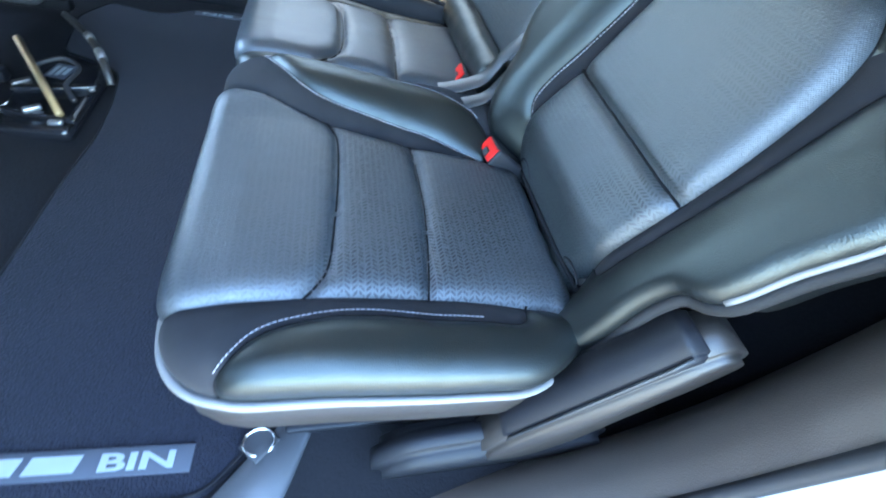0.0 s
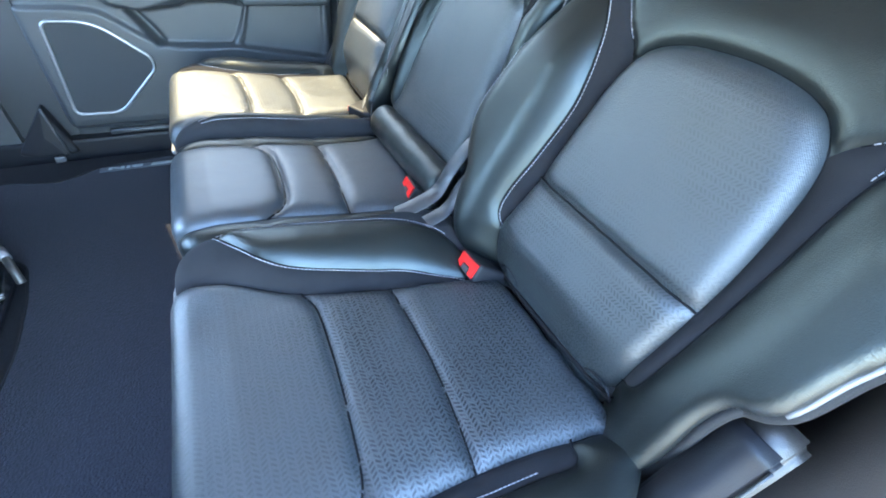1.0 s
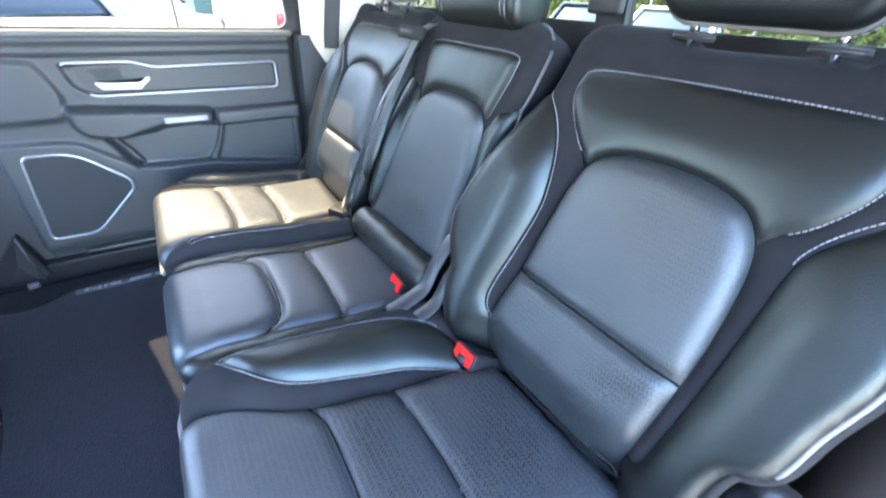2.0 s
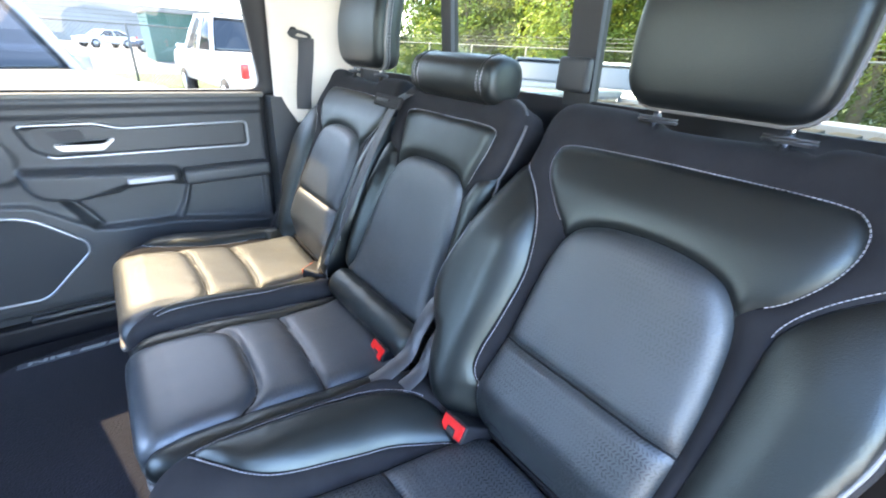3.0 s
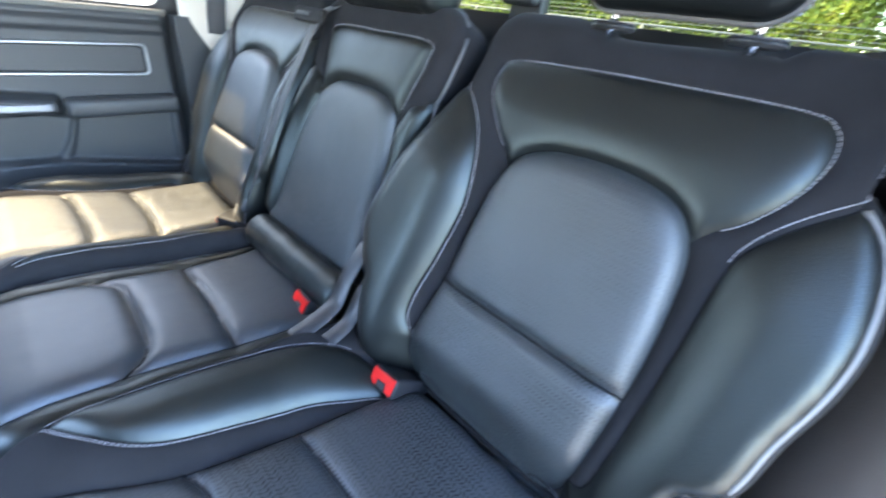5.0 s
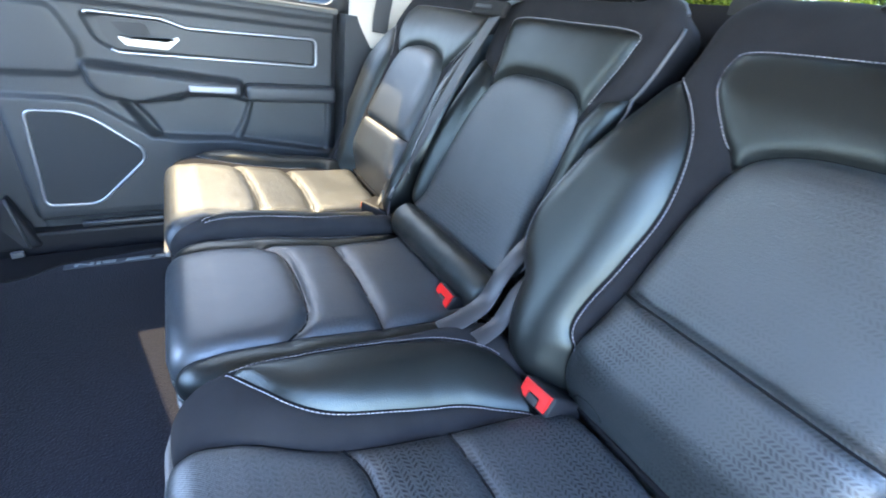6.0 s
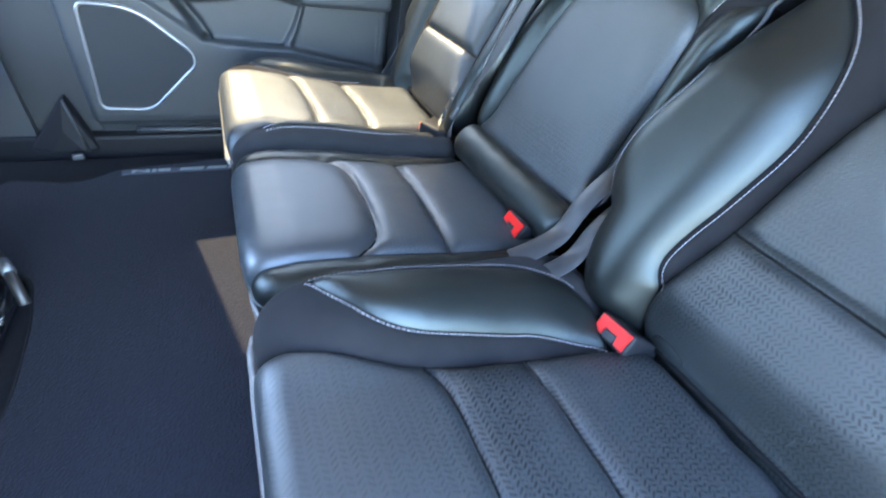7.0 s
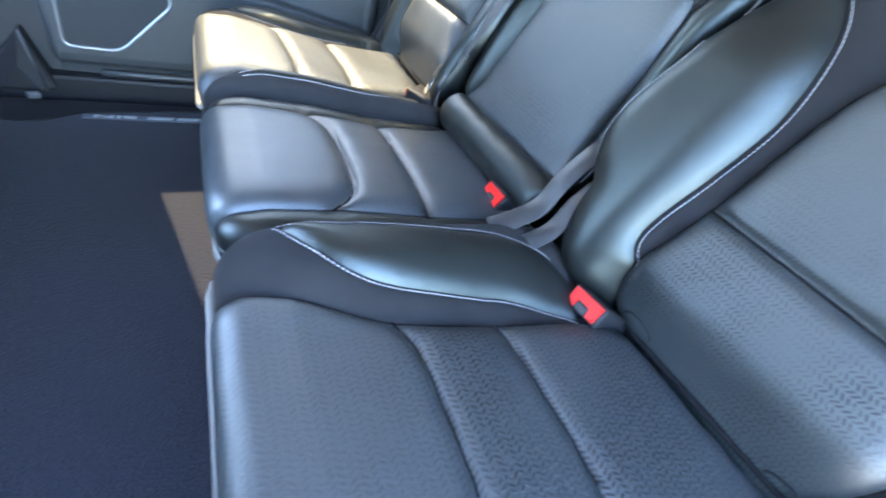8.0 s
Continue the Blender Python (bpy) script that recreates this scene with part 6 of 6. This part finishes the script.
tree_a = tree(1, 7.5, 2.6, LEAF, turn(14.5, 1.5, 0), 0.066, 16000, 0.20)
tree_b = tree(2, 8.5, 2.8, LEAF_DARK, turn(17.0, 6.5, 40), 0.080, 14000, 0.10)
tree_c = tree(3, 6.0, 2.4, LEAF, turn(13.6, 9.5, 100), 0.066, 16000, 0.16)
for k, (src, x, y, a, s) in enumerate(((tree_a, 15.5, 13.5, 75, 1.05), (tree_b, 14.6, 18.5, 160, 1.0), (tree_c, 16.0, -3.0, 210, 1.25), (tree_a, 13.8, 5.2, 260, 0.8), (tree_b, 20.0, 0.0, 20, 1.3),
                                       (tree_b, 20.5, 11.0, 300, 1.35), (tree_c, 14.2, 16.0, 330, 0.95), (tree_b, 19.0, 22.0, 120, 1.4), (tree_a, 17.5, -7.5, 140, 1.2), (tree_b, 15.0, 26.0, 200, 1.3), (tree_b, 23.0, 17.0, 10, 1.5), (tree_b, 23.0, 5.0, 10, 1.5),
                                       (tree_b, 18.0, 14.5, 70, 1.2), (tree_b, 17.6, 18.2, 250, 1.25), (tree_b, 18.5, 25.5, 30, 1.3), (tree_b, 21.5, 14.0, 110, 1.5), (tree_b, 22.0, 21.0, 190, 1.5), (tree_b, 17.8, 10.0, 145, 1.1), (tree_b, 18.4, 3.2, 215, 1.15))):
    copy_thing(src, turn(x, y, a) if s == 1.0 else pose(x, y, GROUND_Z, 0, 0, a)).scale = (s, s, s)
bush = [(13.0 + rng.uniform(-0.8, 1.6), -9 + 1.15 * k + rng.uniform(-0.4, 0.4), GROUND_Z + 0.55 + rng.uniform(-0.2, 0.3), rng.uniform(0.6, 1.1)) for k in range(34)]
tagged(part("undergrowth", leaf_cloud("undergrowth", bush, 18000, 0.065, LEAF_DARK, 9)), "tangled green undergrowth along the fence", "bushes", kind="stuff")


# parked vehicles
def vehicle(name, label, at, paint, profile, roof, width=1.85, wheels=(0.85, 3.55), glass_low=0.98):
    """A parked vehicle from a side outline of the body and one of the glass house."""
    ob = thing(name, label, "pickup" if "pickup" in name else "car", "parked vehicles", at=at)
    def hull(outline, w0, w1, z0, z1):
        bm = bmesh.new()
        pts = round_poly(outline, 0.14, 4)
        rows = []
        for s in (-1, -0.86, 0.86, 1):
            row = []
            c = pts.mean(axis=0)
            for x, z in pts:
                f = min(1.0, max(0.0, (z - z0) / (z1 - z0)))
                w = w0 + (w1 - w0) * f
                k = 0.965 if abs(s) == 1 else 1.0
                row.append(bm.verts.new((c[0] + (x - c[0]) * k, s * w / 2, c[1] + (z - c[1]) * k)))
            rows.append(row)
        n = len(pts)
        for a, b in zip(rows[:-1], rows[1:]):
            for i in range(n):
                j = (i + 1) % n
                bm.faces.new((a[i], a[j], b[j], b[i]))
        bm.faces.new(rows[0])
        bm.faces.new(rows[-1][::-1])
        bmesh.ops.recalc_face_normals(bm, faces=bm.faces)
        return bm
    body = part("body", hull(profile, width, width * 0.97, 0.3, 1.0), paint, ob)
    zs = [p[1] for p in roof]
    part("glass_house", hull(roof, width * 0.93, width * 0.74, min(zs), max(zs)), DARK_GLASS, ob)
    top = max(zs)
    xs = [p[0] for p in roof if p[1] > top - 0.12]
    part("roof", block(max(xs) - min(xs) + 0.12, width * 0.74, 0.06, 0.028, pose((max(xs) + min(xs)) / 2, 0, top - 0.005), 3), paint, ob)
    low = [p for p in roof if p[1] < top - 0.12]
    front_low, rear_low = min(low), max(low)
    for s in (-1, 1):
        for (x0, z0), x1 in ((front_low, min(xs)), (rear_low, max(xs)), (((front_low[0] + rear_low[0]) / 2, front_low[1]), (min(xs) + max(xs)) / 2)):
            part("roof_post", tube_mesh("roof_post", [(x0, s * width * 0.465, z0), ((x0 + x1) / 2, s * width * 0.425, (z0 + top) / 2), (x1, s * width * 0.37, top)], 0.045, paint, 8), None, ob)
        part("mirror", block(0.10, 0.20, 0.15, 0.04, pose(front_low[0] + 0.35, s * (width / 2 + 0.10), front_low[1] + 0.06), 3), paint, ob)
        part("tail_light", block(0.10, 0.14, 0.26, 0.03, pose(max(p[0] for p in profile) - 0.04, s * (width / 2 - 0.09), 0.92), 3), TAILLIGHT, body)
        part("headlight", block(0.12, 0.36, 0.14, 0.04, pose(min(p[0] for p in profile) + 0.05, s * (width / 2 - 0.28), 0.76), 3), CHROME, body)
        for wx in wheels:
            tyre = part("tyre", rod(0.36, 0.24, 28, None, pose(wx, s * (width / 2 - 0.10), 0.36, 90, 0, 0), 0.03), TYRE, ob)
            part("rim", rod(0.23, 0.25, 20, None, pose(wx, s * (width / 2 - 0.095), 0.36, 90, 0, 0), 0.02), SILVER_PAINT, tyre)
    return ob


SEDAN = [(0.0, 0.35), (0.02, 0.72), (0.25, 0.84), (1.25, 0.95), (3.9, 0.98), (4.5, 0.95), (4.6, 0.6), (4.55, 0.35)]
SEDAN_TOP = [(1.2, 0.93), (1.95, 1.43), (3.2, 1.45), (4.05, 0.95)]
PICKUP = [(0.0, 0.5), (0.03, 1.0), (0.2, 1.12), (1.35, 1.18), (3.2, 1.2), (5.5, 1.22), (5.55, 0.7), (5.5, 0.5)]
PICKUP_TOP = [(1.35, 1.15), (2.05, 1.88), (3.3, 1.9), (3.65, 1.18)]
vehicle("pickup", "white pickup truck parked on the grass beside the fence", pose(2.65, 13.9, GROUND_Z, 0, 0, -86), WHITE_PAINT, PICKUP, PICKUP_TOP, 2.0, (1.0, 4.4))
vehicle("pickup", "silver pickup truck parked close beside the cab", pose(-0.35, 2.5, GROUND_Z, 0, 0, 118), SILVER_PAINT, PICKUP, PICKUP_TOP, 1.95, (1.0, 4.4))
vehicle("parked_car", "dark blue sedan parked behind the truck", pose(7.6, 6.2, GROUND_Z, 0, 0, 30), BLUE_PAINT, SEDAN, SEDAN_TOP)
vehicle("parked_car", "white sedan parked close behind the truck", pose(7.6, 4.3, GROUND_Z, 0, 0, 22), WHITE_PAINT, SEDAN, SEDAN_TOP)
for k, (x, y, p) in enumerate(((2.5, 44.0, BLUE_PAINT), (4.0, 47.0, SILVER_PAINT), (-0.8, 50.0, WHITE_PAINT))):
    vehicle("parked_car", "car parked far across the lot", pose(x, y, GROUND_Z, 0, 0, 15 * k), p, SEDAN, SEDAN_TOP)


def shed(name, label, at, lx, ly, lz, material, ribs):
    ob = thing(name, label, "building", at=at)
    part("wall", block(lx, ly, lz, 0.02, pose(lx / 2, ly / 2, lz / 2)), material, ob, smooth=False)
    part("roof", block(lx + 0.4, ly + 0.4, 0.14, 0.02, pose(lx / 2, ly / 2, lz + 0.07)), GREY_WALL, ob, smooth=False)
    for k in range(ribs):
        part("rib", block(0.06, 0.05, lz * 0.98, 0.01, pose((k + 0.5) * lx / ribs, -0.02, lz / 2)), material, ob, smooth=False)
    part("door", block(1.0, 0.08, 2.05, 0.02, pose(lx * 0.62, -0.03, 1.03)), DARK_GLASS, ob, smooth=False)
    return ob


shed("storage_shed", "dark green metal shed across the lot", pose(2.7, 29.5, GROUND_Z), 7.0, 5.0, 2.5, GREEN_WALL, 24)
shed("warehouse", "long pale grey warehouse in the distance", pose(-60.0, 75.0, GROUND_Z), 85.0, 14.0, 4.6, GREY_WALL, 40)


def truck_bed():
    """The cargo bed behind the cab, with pale rails and a ribbed floor edge."""
    ob = thing("cargo_bed", "grey truck bed with a ribbed cover behind the rear window", "truck bed", base=(1.5, 0, GROUND_Z))
    for s in (-1, 1):
        part("side_rail", block(1.75, 0.10, 0.05, 0.015, pose(1.56, s * 0.86, 0.66), 3), GREY_PAINT, ob)
        part("side_wall", block(1.75, 0.06, 0.46, 0.01, pose(1.56, s * 0.87, 0.42)), WHITE_PAINT, ob)
    for x in (1.0, 2.1):
        part("axle_block", block(0.25, 1.60, 0.84, 0.05, pose(x, 0, GROUND_Z + 0.41)), PLASTIC, ob)
    part("front_rail", block(0.05, 1.62, 0.05, 0.012, pose(0.70, 0, 0.66), 3), PLASTIC, ob)
    part("tailgate", block(0.06, 1.64, 0.46, 0.02, pose(2.42, 0, 0.43), 3), GREY_PAINT, ob)
    part("bed_floor", block(1.75, 1.70, 0.05, 0.0, pose(1.56, 0, 0.19)), BED_LINER, ob)
    for k in range(16):
        part("cover_rib", block(1.20, 0.078, 0.022, 0.006, pose(1.30, -0.75 + 0.1 * k, 0.655)), BED_LINER, ob)
    return ob


truck_bed()
